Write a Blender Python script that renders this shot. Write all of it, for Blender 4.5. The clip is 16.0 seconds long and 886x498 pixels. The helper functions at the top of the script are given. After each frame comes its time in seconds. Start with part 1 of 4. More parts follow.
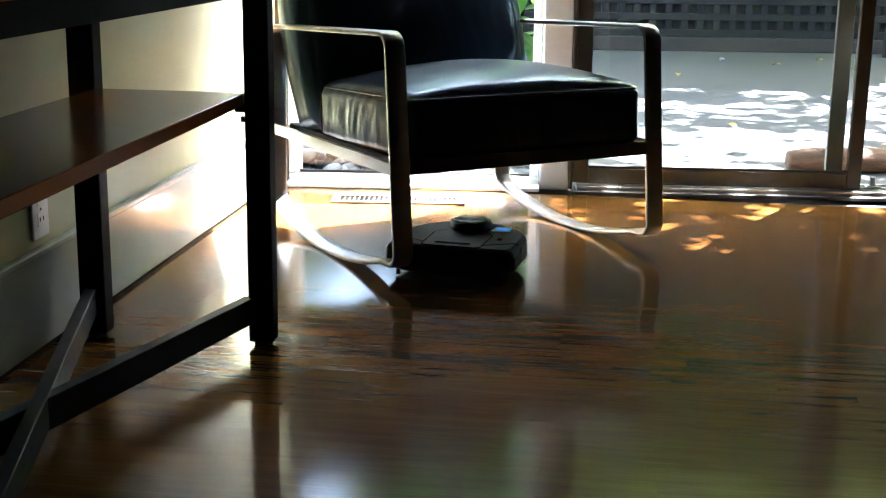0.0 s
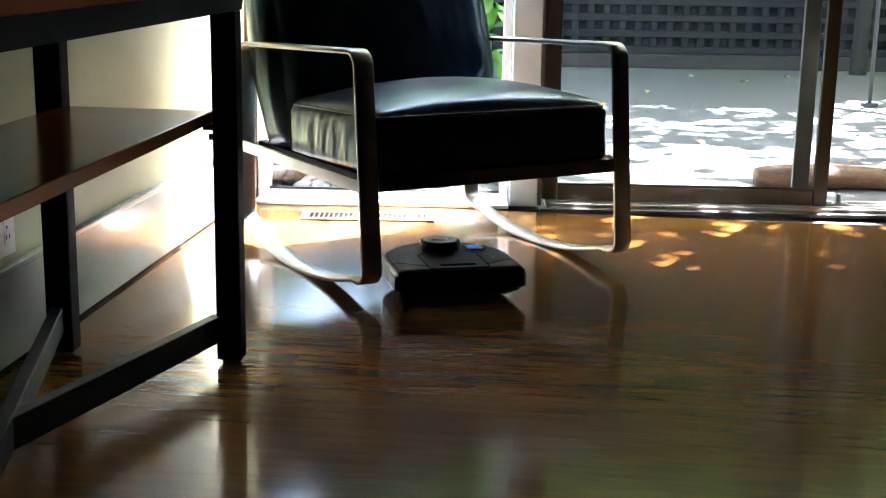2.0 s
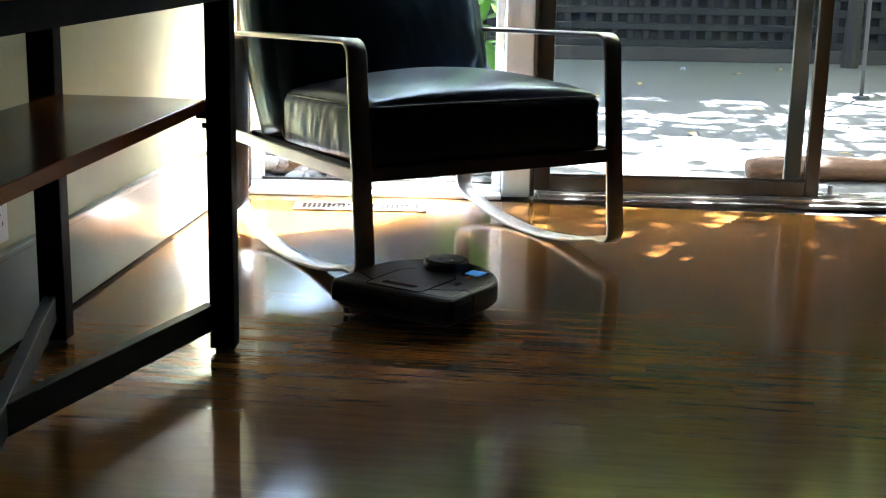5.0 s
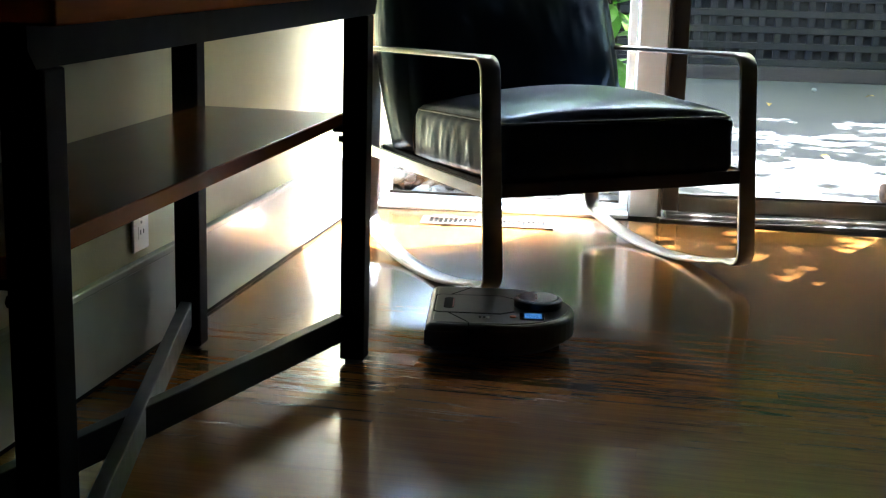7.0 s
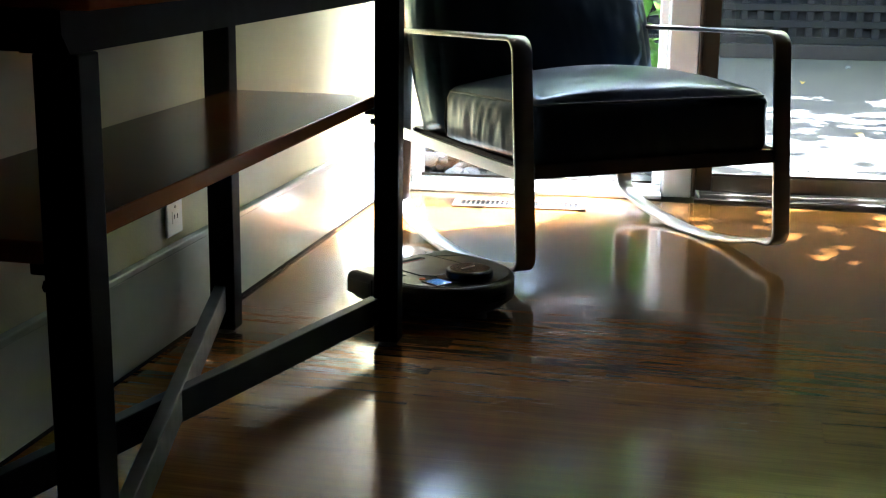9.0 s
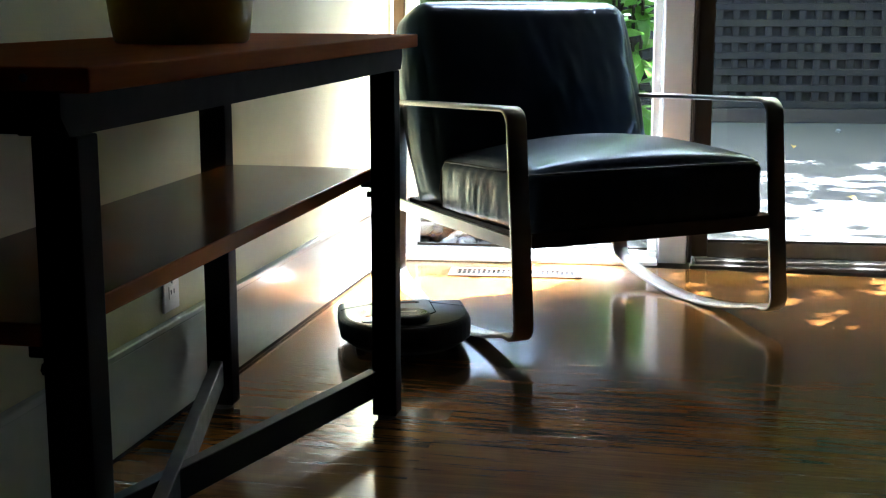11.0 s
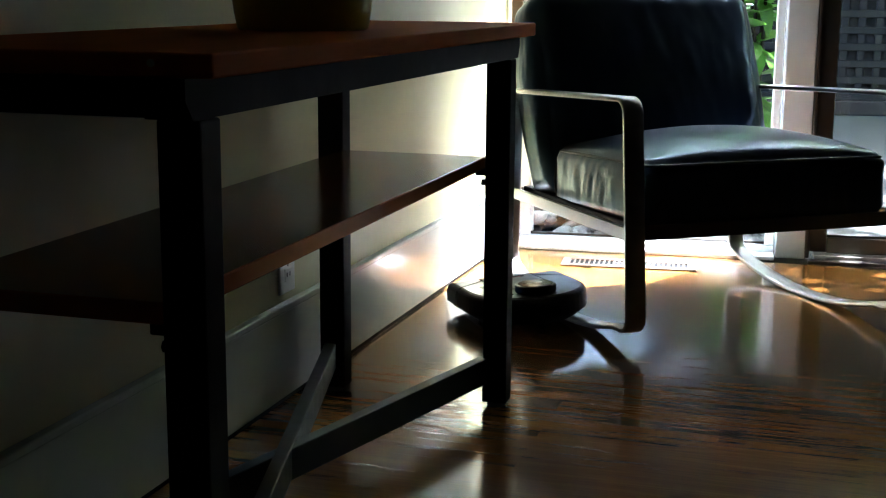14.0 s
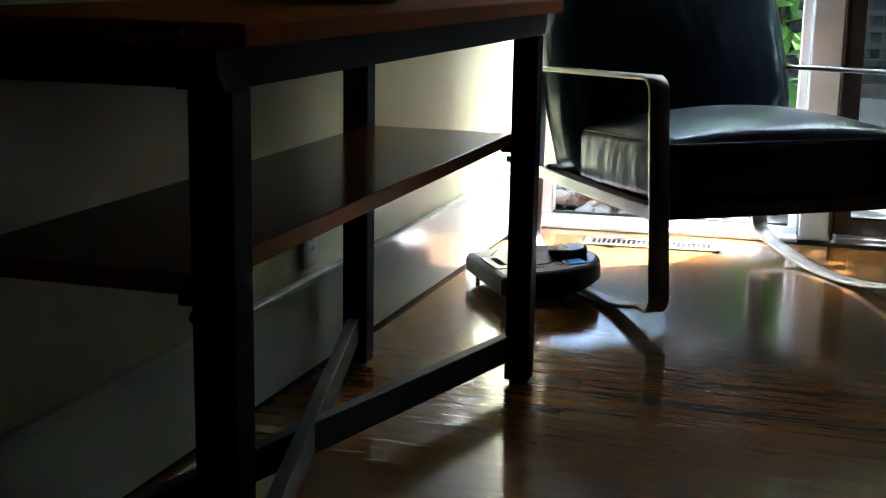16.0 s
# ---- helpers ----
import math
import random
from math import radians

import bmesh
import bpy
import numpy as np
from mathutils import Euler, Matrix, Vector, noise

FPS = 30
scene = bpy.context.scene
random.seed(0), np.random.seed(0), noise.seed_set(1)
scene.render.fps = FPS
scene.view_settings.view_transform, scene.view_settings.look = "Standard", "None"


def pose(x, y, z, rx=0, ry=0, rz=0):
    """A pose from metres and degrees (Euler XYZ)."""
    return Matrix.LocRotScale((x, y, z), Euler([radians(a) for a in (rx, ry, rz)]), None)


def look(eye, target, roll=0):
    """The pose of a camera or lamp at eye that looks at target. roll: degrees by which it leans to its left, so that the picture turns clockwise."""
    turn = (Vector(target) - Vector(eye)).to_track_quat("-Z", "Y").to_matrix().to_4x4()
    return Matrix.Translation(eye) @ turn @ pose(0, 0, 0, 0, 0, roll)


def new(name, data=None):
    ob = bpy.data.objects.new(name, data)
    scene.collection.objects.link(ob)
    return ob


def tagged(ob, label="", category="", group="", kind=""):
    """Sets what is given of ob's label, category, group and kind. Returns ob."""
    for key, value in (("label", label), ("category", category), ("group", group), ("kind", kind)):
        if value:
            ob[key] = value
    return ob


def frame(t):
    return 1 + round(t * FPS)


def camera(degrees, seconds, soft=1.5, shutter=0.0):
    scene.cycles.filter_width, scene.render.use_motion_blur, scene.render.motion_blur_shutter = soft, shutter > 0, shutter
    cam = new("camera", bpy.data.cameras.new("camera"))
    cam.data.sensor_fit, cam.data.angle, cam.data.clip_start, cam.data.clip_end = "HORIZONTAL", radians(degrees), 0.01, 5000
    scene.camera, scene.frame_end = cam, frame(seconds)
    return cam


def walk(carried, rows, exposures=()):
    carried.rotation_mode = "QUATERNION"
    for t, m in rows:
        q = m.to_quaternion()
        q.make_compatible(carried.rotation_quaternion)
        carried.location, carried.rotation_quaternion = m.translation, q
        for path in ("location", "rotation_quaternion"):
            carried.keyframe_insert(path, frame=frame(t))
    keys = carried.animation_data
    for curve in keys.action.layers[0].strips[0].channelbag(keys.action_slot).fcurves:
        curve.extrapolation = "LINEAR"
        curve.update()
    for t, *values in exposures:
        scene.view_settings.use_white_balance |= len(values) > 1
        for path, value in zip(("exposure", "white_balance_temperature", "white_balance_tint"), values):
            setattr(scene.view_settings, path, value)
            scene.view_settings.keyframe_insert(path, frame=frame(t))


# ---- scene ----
cam = camera(37.26, 16.0, soft=1.2)
CAM = [
    (0, 0.000, 0.000, 0.820, 76.32, -0.77, 7.78),
    (0.5, 0.004, 0.002, 0.817, 76.68, -0.67, 7.60),
    (1, 0.009, -0.004, 0.823, 76.89, -0.89, 7.29),
    (1.5, 0.007, -0.001, 0.822, 77.00, -0.94, 7.05),
    (2, 0.007, -0.003, 0.825, 77.02, -0.99, 6.56),
    (2.5, 0.008, -0.005, 0.823, 77.08, -1.00, 6.42),
    (3, 0.008, -0.005, 0.821, 76.97, -1.04, 6.60),
    (3.5, 0.003, -0.002, 0.820, 76.56, -1.15, 6.42),
    (4, 0.008, -0.007, 0.817, 76.69, -1.11, 6.10),
    (6.5, -0.012, -0.013, 0.821, 76.69, -2.07, 8.25),
    (7, -0.021, -0.018, 0.820, 77.28, -1.58, 11.55),
    (7.5, -0.023, -0.014, 0.820, 77.27, -1.47, 12.38),
    (8, -0.020, -0.017, 0.816, 76.47, -1.08, 12.46),
    (10.5, -0.034, -0.011, 0.824, 76.65, -0.79, 12.94),
    (11, -0.034, -0.009, 0.826, 79.41, -0.04, 12.34),
    (11.5, -0.035, -0.005, 0.822, 78.04, -0.14, 16.45),
    (12, -0.033, -0.009, 0.826, 77.59, -0.61, 16.94),
    (12.5, -0.030, -0.012, 0.827, 77.66, -0.78, 16.76),
    (13, -0.033, -0.012, 0.830, 78.46, -0.55, 16.76),
    (13.5, -0.032, -0.013, 0.827, 78.82, -0.57, 16.99),
    (14, -0.032, -0.017, 0.828, 78.86, -0.42, 17.42),
    (14.5, -0.031, -0.018, 0.827, 78.84, -0.13, 18.21),
    (15, -0.037, -0.019, 0.826, 78.66, -0.62, 18.50),
    (15.5, -0.045, -0.018, 0.824, 78.60, -0.80, 17.87),
    (16, -0.046, -0.015, 0.821, 77.95, -0.98, 18.31),
]
EXPOSURE = 4.95
KELVIN, TINT = 5360, 8
walk(cam, [(r[0], pose(*r[1:])) for r in CAM], [(0, EXPOSURE, KELVIN, TINT), (6, EXPOSURE, KELVIN, TINT), (8, EXPOSURE + 0.08, KELVIN, TINT), (10.5, EXPOSURE, KELVIN - 100, TINT), (12, EXPOSURE - 0.34, KELVIN - 200, TINT), (16, EXPOSURE - 0.52, KELVIN - 200, TINT)])

# ---- light ----
SUN = Vector((0.48, 1.0, 1.6)).normalized()
world = bpy.data.worlds.new("sky")
scene.world = world
world.use_nodes = True
wn = world.node_tree
sky = wn.nodes.new("ShaderNodeTexSky")
sky.sky_type = "NISHITA"
sky.sun_disc = False
sky.dust_density = 4.0
sky.sun_elevation = math.asin(SUN.z)
sky.sun_rotation = math.atan2(SUN.x, SUN.y)
wn.nodes["Background"].inputs["Strength"].default_value = 0.062
wn.links.new(sky.outputs["Color"], wn.nodes["Background"].inputs["Color"])
sun_data = bpy.data.lights.new("sun", "SUN")
sun_data.energy = 5.0
sun_data.angle = radians(0.53)
sun_data.color = (1.0, 0.965, 0.91)
sun = new("sun", sun_data)
sun.matrix_world = look(SUN * 20, (0, 0, 0))


# ---- materials ----
def material(name, color, rough=0.5, metal=0.0, scale=8.0, vary=0.15, bump=0.0, bump_scale=None, stretch=(1, 1, 1),
             island=0.0, coat=0.0, second=None, transmit=0.0, spec=0.5, rough_vary=0.08, coat_rough=0.1):
    """A node material: two scales of colour variation, roughness variation and fine relief, in object space."""
    m = bpy.data.materials.new(name)
    m.use_nodes = True
    nt = m.node_tree
    b = nt.nodes["Principled BSDF"]
    co = nt.nodes.new("ShaderNodeTexCoord")
    mp = nt.nodes.new("ShaderNodeMapping")
    mp.inputs["Scale"].default_value = stretch
    nt.links.new(co.outputs["Object"], mp.inputs["Vector"])
    n1 = nt.nodes.new("ShaderNodeTexNoise")
    n1.inputs["Scale"].default_value, n1.inputs["Detail"].default_value = scale, 6
    n2 = nt.nodes.new("ShaderNodeTexNoise")
    n2.inputs["Scale"].default_value, n2.inputs["Detail"].default_value = scale * 7, 4
    for n in (n1, n2):
        nt.links.new(mp.outputs["Vector"], n.inputs["Vector"])
    mix = nt.nodes.new("ShaderNodeMath")
    mix.operation = "MULTIPLY_ADD"
    mix.inputs[1].default_value = 0.6
    nt.links.new(n1.outputs["Fac"], mix.inputs[0])
    sc = nt.nodes.new("ShaderNodeMath")
    sc.operation = "MULTIPLY"
    sc.inputs[1].default_value = 0.4
    nt.links.new(n2.outputs["Fac"], sc.inputs[0])
    nt.links.new(sc.outputs[0], mix.inputs[2])
    ramp = nt.nodes.new("ShaderNodeValToRGB")
    ramp.color_ramp.elements[0].position, ramp.color_ramp.elements[1].position = 0.3, 0.7
    dark = tuple(c * (1 - vary) for c in color)
    lite = second or tuple(min(1, c * (1 + vary)) for c in color)
    ramp.color_ramp.elements[0].color = (*dark, 1)
    ramp.color_ramp.elements[1].color = (*lite, 1)
    nt.links.new(mix.outputs[0], ramp.inputs["Fac"])
    out = ramp.outputs["Color"]
    if island:
        geo = nt.nodes.new("ShaderNodeObjectInfo")
        hsv = nt.nodes.new("ShaderNodeHueSaturation")
        mr = nt.nodes.new("ShaderNodeMapRange")
        mr.inputs["To Min"].default_value, mr.inputs["To Max"].default_value = 1 - island, 1 + island
        nt.links.new(geo.outputs["Random"], mr.inputs["Value"])
        nt.links.new(mr.outputs["Result"], hsv.inputs["Value"])
        nt.links.new(out, hsv.inputs["Color"])
        out = hsv.outputs["Color"]
    nt.links.new(out, b.inputs["Base Color"])
    rr = nt.nodes.new("ShaderNodeMapRange")
    rr.inputs["To Min"].default_value, rr.inputs["To Max"].default_value = max(0.02, rough - rough_vary), min(1, rough + rough_vary)
    nt.links.new(n1.outputs["Fac"], rr.inputs["Value"])
    nt.links.new(rr.outputs["Result"], b.inputs["Roughness"])
    b.inputs["Metallic"].default_value = metal
    b.inputs["Specular IOR Level"].default_value = spec
    b.inputs["Coat Weight"].default_value = coat
    b.inputs["Coat Roughness"].default_value = coat_rough
    b.inputs["Transmission Weight"].default_value = transmit
    if bump:
        bp = nt.nodes.new("ShaderNodeBump")
        bp.inputs["Strength"].default_value = bump
        bp.inputs["Distance"].default_value = 0.003
        if bump_scale:
            n3 = nt.nodes.new("ShaderNodeTexNoise")
            n3.inputs["Scale"].default_value, n3.inputs["Detail"].default_value = bump_scale, 3
            nt.links.new(mp.outputs["Vector"], n3.inputs["Vector"])
            nt.links.new(n3.outputs["Fac"], bp.inputs["Height"])
        else:
            nt.links.new(mix.outputs[0], bp.inputs["Height"])
        nt.links.new(bp.outputs["Normal"], b.inputs["Normal"])
        if coat:
            nt.links.new(bp.outputs["Normal"], b.inputs["Coat Normal"])
    return m


def oak_material():
    """Varnished oak strip: long grain with cathedral figures, board to board variation, a slightly wavy gloss."""
    m = bpy.data.materials.new("varnished_oak")
    m.use_nodes = True
    nt = m.node_tree
    N, Lk = nt.nodes.new, nt.links.new
    b = nt.nodes["Principled BSDF"]
    info, geo = N("ShaderNodeObjectInfo"), N("ShaderNodeNewGeometry")

    def calc(op, a, b=0.0, c=0.0):
        n = N("ShaderNodeMath")
        n.operation = op
        for i, v in enumerate((a, b, c)):
            if isinstance(v, (int, float)):
                n.inputs[i].default_value = v
            else:
                Lk(v, n.inputs[i])
        return n.outputs[0]

    sep, off = N("ShaderNodeSeparateXYZ"), N("ShaderNodeCombineXYZ")
    Lk(geo.outputs["Position"], sep.inputs[0])
    strip = calc("DIVIDE", calc("SUBTRACT", sep.outputs[1], 1.33), 0.0572)
    row = calc("FLOOR", strip)
    across = calc("MULTIPLY", calc("SUBTRACT", strip, row), 0.0572)
    along = calc("ADD", calc("MULTIPLY_ADD", info.outputs["Random"], 37.0, sep.outputs[0]), calc("MULTIPLY", row, 5.37))
    Lk(along, off.inputs[0])
    Lk(calc("MULTIPLY_ADD", row, 3.1, across), off.inputs[1])
    mp = N("ShaderNodeMapping")
    mp.inputs["Scale"].default_value = (2.4, 30.0, 1.0)
    Lk(off.outputs[0], mp.inputs["Vector"])
    figure = N("ShaderNodeTexNoise")
    figure.inputs["Scale"].default_value, figure.inputs["Detail"].default_value = 1.2, 3
    figure.inputs["Distortion"].default_value = 0.4
    Lk(mp.outputs["Vector"], figure.inputs["Vector"])
    # growth rings: nested arches along the middle of a strip, straight lines at its edges
    heart = calc("MULTIPLY_ADD", calc("SINE", calc("MULTIPLY", along, 0.9)), 0.026, -0.0286)
    bow = calc("POWER", calc("ABSOLUTE", calc("MULTIPLY", calc("ADD", across, heart), 42.0)), 2.0)
    ring = calc("ADD", calc("MULTIPLY_ADD", along, 1.5, bow), calc("MULTIPLY", figure.outputs["Fac"], 1.5))
    rings = calc("SINE", calc("MULTIPLY", ring, 13.0))
    mp2 = N("ShaderNodeMapping")
    mp2.inputs["Scale"].default_value = (7.0, 110.0, 110.0)
    Lk(off.outputs[0], mp2.inputs["Vector"])
    fine = N("ShaderNodeTexNoise")
    fine.inputs["Scale"].default_value, fine.inputs["Detail"].default_value = 1.6, 2
    Lk(mp2.outputs["Vector"], fine.inputs["Vector"])
    tone = calc("MULTIPLY_ADD", rings, 0.11, figure.outputs["Fac"])
    r1 = N("ShaderNodeValToRGB")
    e = r1.color_ramp.elements
    e[0].position, e[0].color = 0.22, (0.132, 0.051, 0.0095, 1)
    e[1].position, e[1].color = 0.78, (0.218, 0.092, 0.0190, 1)
    mid = r1.color_ramp.elements.new(0.50)
    mid.color = (0.172, 0.070, 0.0138, 1)
    Lk(tone, r1.inputs["Fac"])
    r2 = N("ShaderNodeValToRGB")
    r2.color_ramp.elements[0].position, r2.color_ramp.elements[0].color = 0.35, (0.84, 0.81, 0.77, 1)
    r2.color_ramp.elements[1].position, r2.color_ramp.elements[1].color = 0.6, (1, 1, 1, 1)
    Lk(fine.outputs["Fac"], r2.inputs["Fac"])
    mul = N("ShaderNodeMix")
    mul.data_type, mul.blend_type = "RGBA", "MULTIPLY"
    mul.inputs["Factor"].default_value = 0.8
    Lk(r1.outputs["Color"], mul.inputs[6])
    Lk(r2.outputs["Color"], mul.inputs[7])
    hsv = N("ShaderNodeHueSaturation")
    mr = N("ShaderNodeMapRange")
    mr.inputs["To Min"].default_value, mr.inputs["To Max"].default_value = 0.92, 1.08
    Lk(info.outputs["Random"], mr.inputs["Value"])
    Lk(mr.outputs["Result"], hsv.inputs["Value"])
    Lk(mul.outputs[2], hsv.inputs["Color"])
    Lk(hsv.outputs["Color"], b.inputs["Base Color"])
    big = N("ShaderNodeTexNoise")
    big.inputs["Scale"].default_value, big.inputs["Detail"].default_value = 2.2, 3
    Lk(geo.outputs["Position"], big.inputs["Vector"])
    rg = N("ShaderNodeMapRange")
    rg.inputs["To Min"].default_value, rg.inputs["To Max"].default_value = FLOOR_ROUGH[0], FLOOR_ROUGH[1]
    Lk(big.outputs["Fac"], rg.inputs["Value"])
    Lk(rg.outputs["Result"], b.inputs["Roughness"])
    b.inputs["Specular IOR Level"].default_value = 0.49
    b.inputs["Specular Tint"].default_value = (1.0, 0.94, 0.85, 1)
    # gentle waviness across the boards and open grain
    mp3 = N("ShaderNodeMapping")
    mp3.inputs["Scale"].default_value = (1.5, 9.0, 1.0)
    Lk(geo.outputs["Position"], mp3.inputs["Vector"])
    wav = N("ShaderNodeTexNoise")
    wav.inputs["Scale"].default_value, wav.inputs["Detail"].default_value = 1.0, 2
    Lk(mp3.outputs["Vector"], wav.inputs["Vector"])
    b1 = N("ShaderNodeBump")
    b1.inputs["Strength"].default_value, b1.inputs["Distance"].default_value = 0.06, 0.0012
    Lk(wav.outputs["Fac"], b1.inputs["Height"])
    b2 = N("ShaderNodeBump")
    b2.inputs["Strength"].default_value, b2.inputs["Distance"].default_value = 0.012, 0.0002
    Lk(fine.outputs["Fac"], b2.inputs["Height"])
    Lk(b1.outputs["Normal"], b2.inputs["Normal"])
    Lk(b2.outputs["Normal"], b.inputs["Normal"])
    return m


def glass_material():
    m = bpy.data.materials.new("clear_glass")
    m.use_nodes = True
    nt = m.node_tree
    b = nt.nodes["Principled BSDF"]
    b.inputs["Base Color"].default_value = (0.97, 0.99, 0.98, 1)
    b.inputs["Roughness"].default_value = 0.0
    b.inputs["IOR"].default_value = 1.36
    b.inputs["Transmission Weight"].default_value = 1.0
    return m


def glow_material(name, color, strength):
    m = bpy.data.materials.new(name)
    m.use_nodes = True
    b = m.node_tree.nodes["Principled BSDF"]
    b.inputs["Base Color"].default_value = (0.05, 0.08, 0.1, 1)
    b.inputs["Roughness"].default_value = 0.15
    b.inputs["Emission Color"].default_value = (*color, 1)
    b.inputs["Emission Strength"].default_value = strength
    return m


FLOOR_ROUGH = (0.095, 0.165)
OAK = oak_material()
GLASS = glass_material()
WALL = material("yellow_beige_paint", (0.48, 0.442, 0.228), 0.6, scale=3, vary=0.05, bump=0.15, bump_scale=160)
WALL_WHITE = material("off_white_paint", (0.72, 0.69, 0.62), 0.6, scale=3, vary=0.05, bump=0.12, bump_scale=160)
# unseen ceiling and back walls, made dark to hold down the room's bounce
CEIL = material("bounce_cutting_ceiling", (0.045, 0.028, 0.018), 0.6, scale=4, vary=0.25, stretch=(0.4, 6, 1))
DIM_WALL = material("bounce_cutting_wall", (0.045, 0.028, 0.018), 0.5, scale=4, vary=0.25, stretch=(6, 6, 0.4))
BASE = material("baseboard_paint", (0.44, 0.45, 0.39), 0.2, scale=4, vary=0.05, bump=0.012, bump_scale=30, rough_vary=0.04, spec=0.5)
GAP = material("dark_gap", (0.02, 0.016, 0.012), 0.9, vary=0.2)
COLUMN = material("column_paint", (0.60, 0.63, 0.66), 0.5, scale=5, vary=0.04, bump=0.08, bump_scale=90)
ALU = material("white_window_aluminium", (0.88, 0.90, 0.92), 0.3, scale=9, vary=0.05)
BRONZE = material("bronze_anodised_aluminium", (0.125, 0.110, 0.080), 0.40, metal=0.3, scale=14, vary=0.12, stretch=(1, 1, 0.2))
BRONZE_DARK = material("dark_bronze_aluminium", (0.045, 0.036, 0.027), 0.45, metal=0.3, scale=14, vary=0.15)
TRACK = material("worn_track_aluminium", (0.45, 0.43, 0.40), 0.35, metal=0.8, scale=20, vary=0.2)
TRIM_WOOD = material("trim_wood", (0.16, 0.10, 0.065), 0.45, scale=10, vary=0.25, stretch=(1, 1, 0.1))
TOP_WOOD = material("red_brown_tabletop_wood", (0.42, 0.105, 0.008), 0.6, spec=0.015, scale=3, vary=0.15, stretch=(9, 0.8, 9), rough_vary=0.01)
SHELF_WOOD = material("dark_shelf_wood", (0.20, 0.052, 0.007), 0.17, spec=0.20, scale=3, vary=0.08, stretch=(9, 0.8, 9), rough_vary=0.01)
BLACK = material("black_powder_coat", (0.0025, 0.0025, 0.003), 0.55, scale=30, vary=0.2, bump=0.06, bump_scale=400, spec=0.04)
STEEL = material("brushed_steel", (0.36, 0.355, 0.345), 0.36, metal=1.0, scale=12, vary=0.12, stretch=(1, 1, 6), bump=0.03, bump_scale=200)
# blue in base and specular tint stands in for sky sheen on the cushions
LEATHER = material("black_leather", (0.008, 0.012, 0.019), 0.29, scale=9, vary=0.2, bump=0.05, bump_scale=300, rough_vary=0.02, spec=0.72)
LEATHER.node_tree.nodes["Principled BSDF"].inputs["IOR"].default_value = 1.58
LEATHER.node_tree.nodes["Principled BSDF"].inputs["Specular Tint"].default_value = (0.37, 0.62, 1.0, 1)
# stretchers: lighter and shinier than the frame, to carry their window sheen
BLACK_SATIN = material("sheen_black_satin_steel", (0.010, 0.010, 0.011), 0.45, metal=0.1, scale=30, vary=0.2, spec=0.14)
# frame steel darkened for the front rail: the seat's shade put into the colour
STEEL_SHADED = material("shaded_seat_rail_steel", (0.10, 0.095, 0.09), 0.45, metal=0.8, scale=12, vary=0.12)
PIPING = material("leather_piping", (0.035, 0.035, 0.038), 0.42, scale=20, vary=0.2)
POT = material("olive_glazed_ceramic", (0.50, 0.46, 0.045), 0.35, scale=12, vary=0.18, coat=0.3)
SOIL = material("potting_soil", (0.03, 0.02, 0.013), 0.95, scale=60, vary=0.5, bump=1.0)
PLATE = material("white_plastic", (0.75, 0.74, 0.68), 0.35, scale=15, vary=0.03)
# near-black, stands in for the shade inside gaps, slots and the duct
SLOT = material("dark_slot", (0.004, 0.004, 0.004), 0.8, vary=0.1, spec=0.05)
VENT = material("tan_enamel_register", (0.095, 0.068, 0.050), 0.7, spec=0.15, metal=0.0, scale=25, vary=0.12)
ROBOT = material("matt_black_plastic", (0.011, 0.011, 0.012), 0.42, spec=0.35, scale=40, vary=0.2, bump=0.05, bump_scale=500)
ROBOT_TOP = material("dark_grey_plastic", (0.019, 0.018, 0.018), 0.32, spec=0.42, scale=40, vary=0.12, bump=0.04, bump_scale=500)
ROBOT_GLOSS = material("glossy_black_plastic", (0.012, 0.012, 0.013), 0.15, scale=40, vary=0.1)
RUBBER = material("black_rubber", (0.012, 0.012, 0.012), 0.8, scale=40, vary=0.2)
BIN_RED = material("dark_red_plastic", (0.16, 0.012, 0.010), 0.4, scale=40, vary=0.1)
ORANGE = material("orange_plastic", (0.55, 0.12, 0.02), 0.35, scale=40, vary=0.1)
SCREEN = glow_material("lit_display", (0.16, 0.46, 1.0), 0.013)
CONCRETE = material("patio_concrete", (0.086, 0.080, 0.070), 0.85, scale=1.6, vary=0.18, bump=0.4, bump_scale=90)
STONE = material("river_stone", (0.17, 0.170, 0.165), 0.65, scale=9, vary=0.3, bump=0.3, island=0.45)
GRAVEL = material("bed_soil", (0.035, 0.03, 0.024), 0.95, scale=30, vary=0.4, bump=0.8)
# near-black fence colours hold the foliage shade that falls on grey block
FENCE = material("shaded_grey_block", (0.0054, 0.0047, 0.0036), 0.85, scale=6, vary=0.25, bump=0.4, bump_scale=70)
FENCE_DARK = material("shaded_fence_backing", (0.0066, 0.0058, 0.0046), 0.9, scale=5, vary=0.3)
FENCE_BASE = material("dark_stained_timber", (0.024, 0.019, 0.016), 0.8, scale=6, vary=0.3, stretch=(0.3, 3, 3))
BARK = material("tree_bark", (0.016, 0.013, 0.009), 0.9, scale=12, vary=0.45, stretch=(1, 1, 0.25), bump=1.0)
LEAF = material("green_leaf", (0.055, 0.125, 0.018), 0.42, scale=12, vary=0.3, island=0.35)
LEAF_TREE = material("tree_leaf", (0.035, 0.062, 0.015), 0.5, scale=5, vary=0.3)
LOG = material("sawn_log_wood", (0.16, 0.083, 0.042), 0.8, scale=14, vary=0.65, stretch=(0.4, 3, 3), bump=0.7)
POLE = material("galvanised_pole", (0.05, 0.05, 0.048), 0.8, metal=0.0, scale=14, vary=0.12)
DRY_LEAF = material("dry_leaf", (0.42, 0.27, 0.06), 0.7, scale=30, vary=0.3)


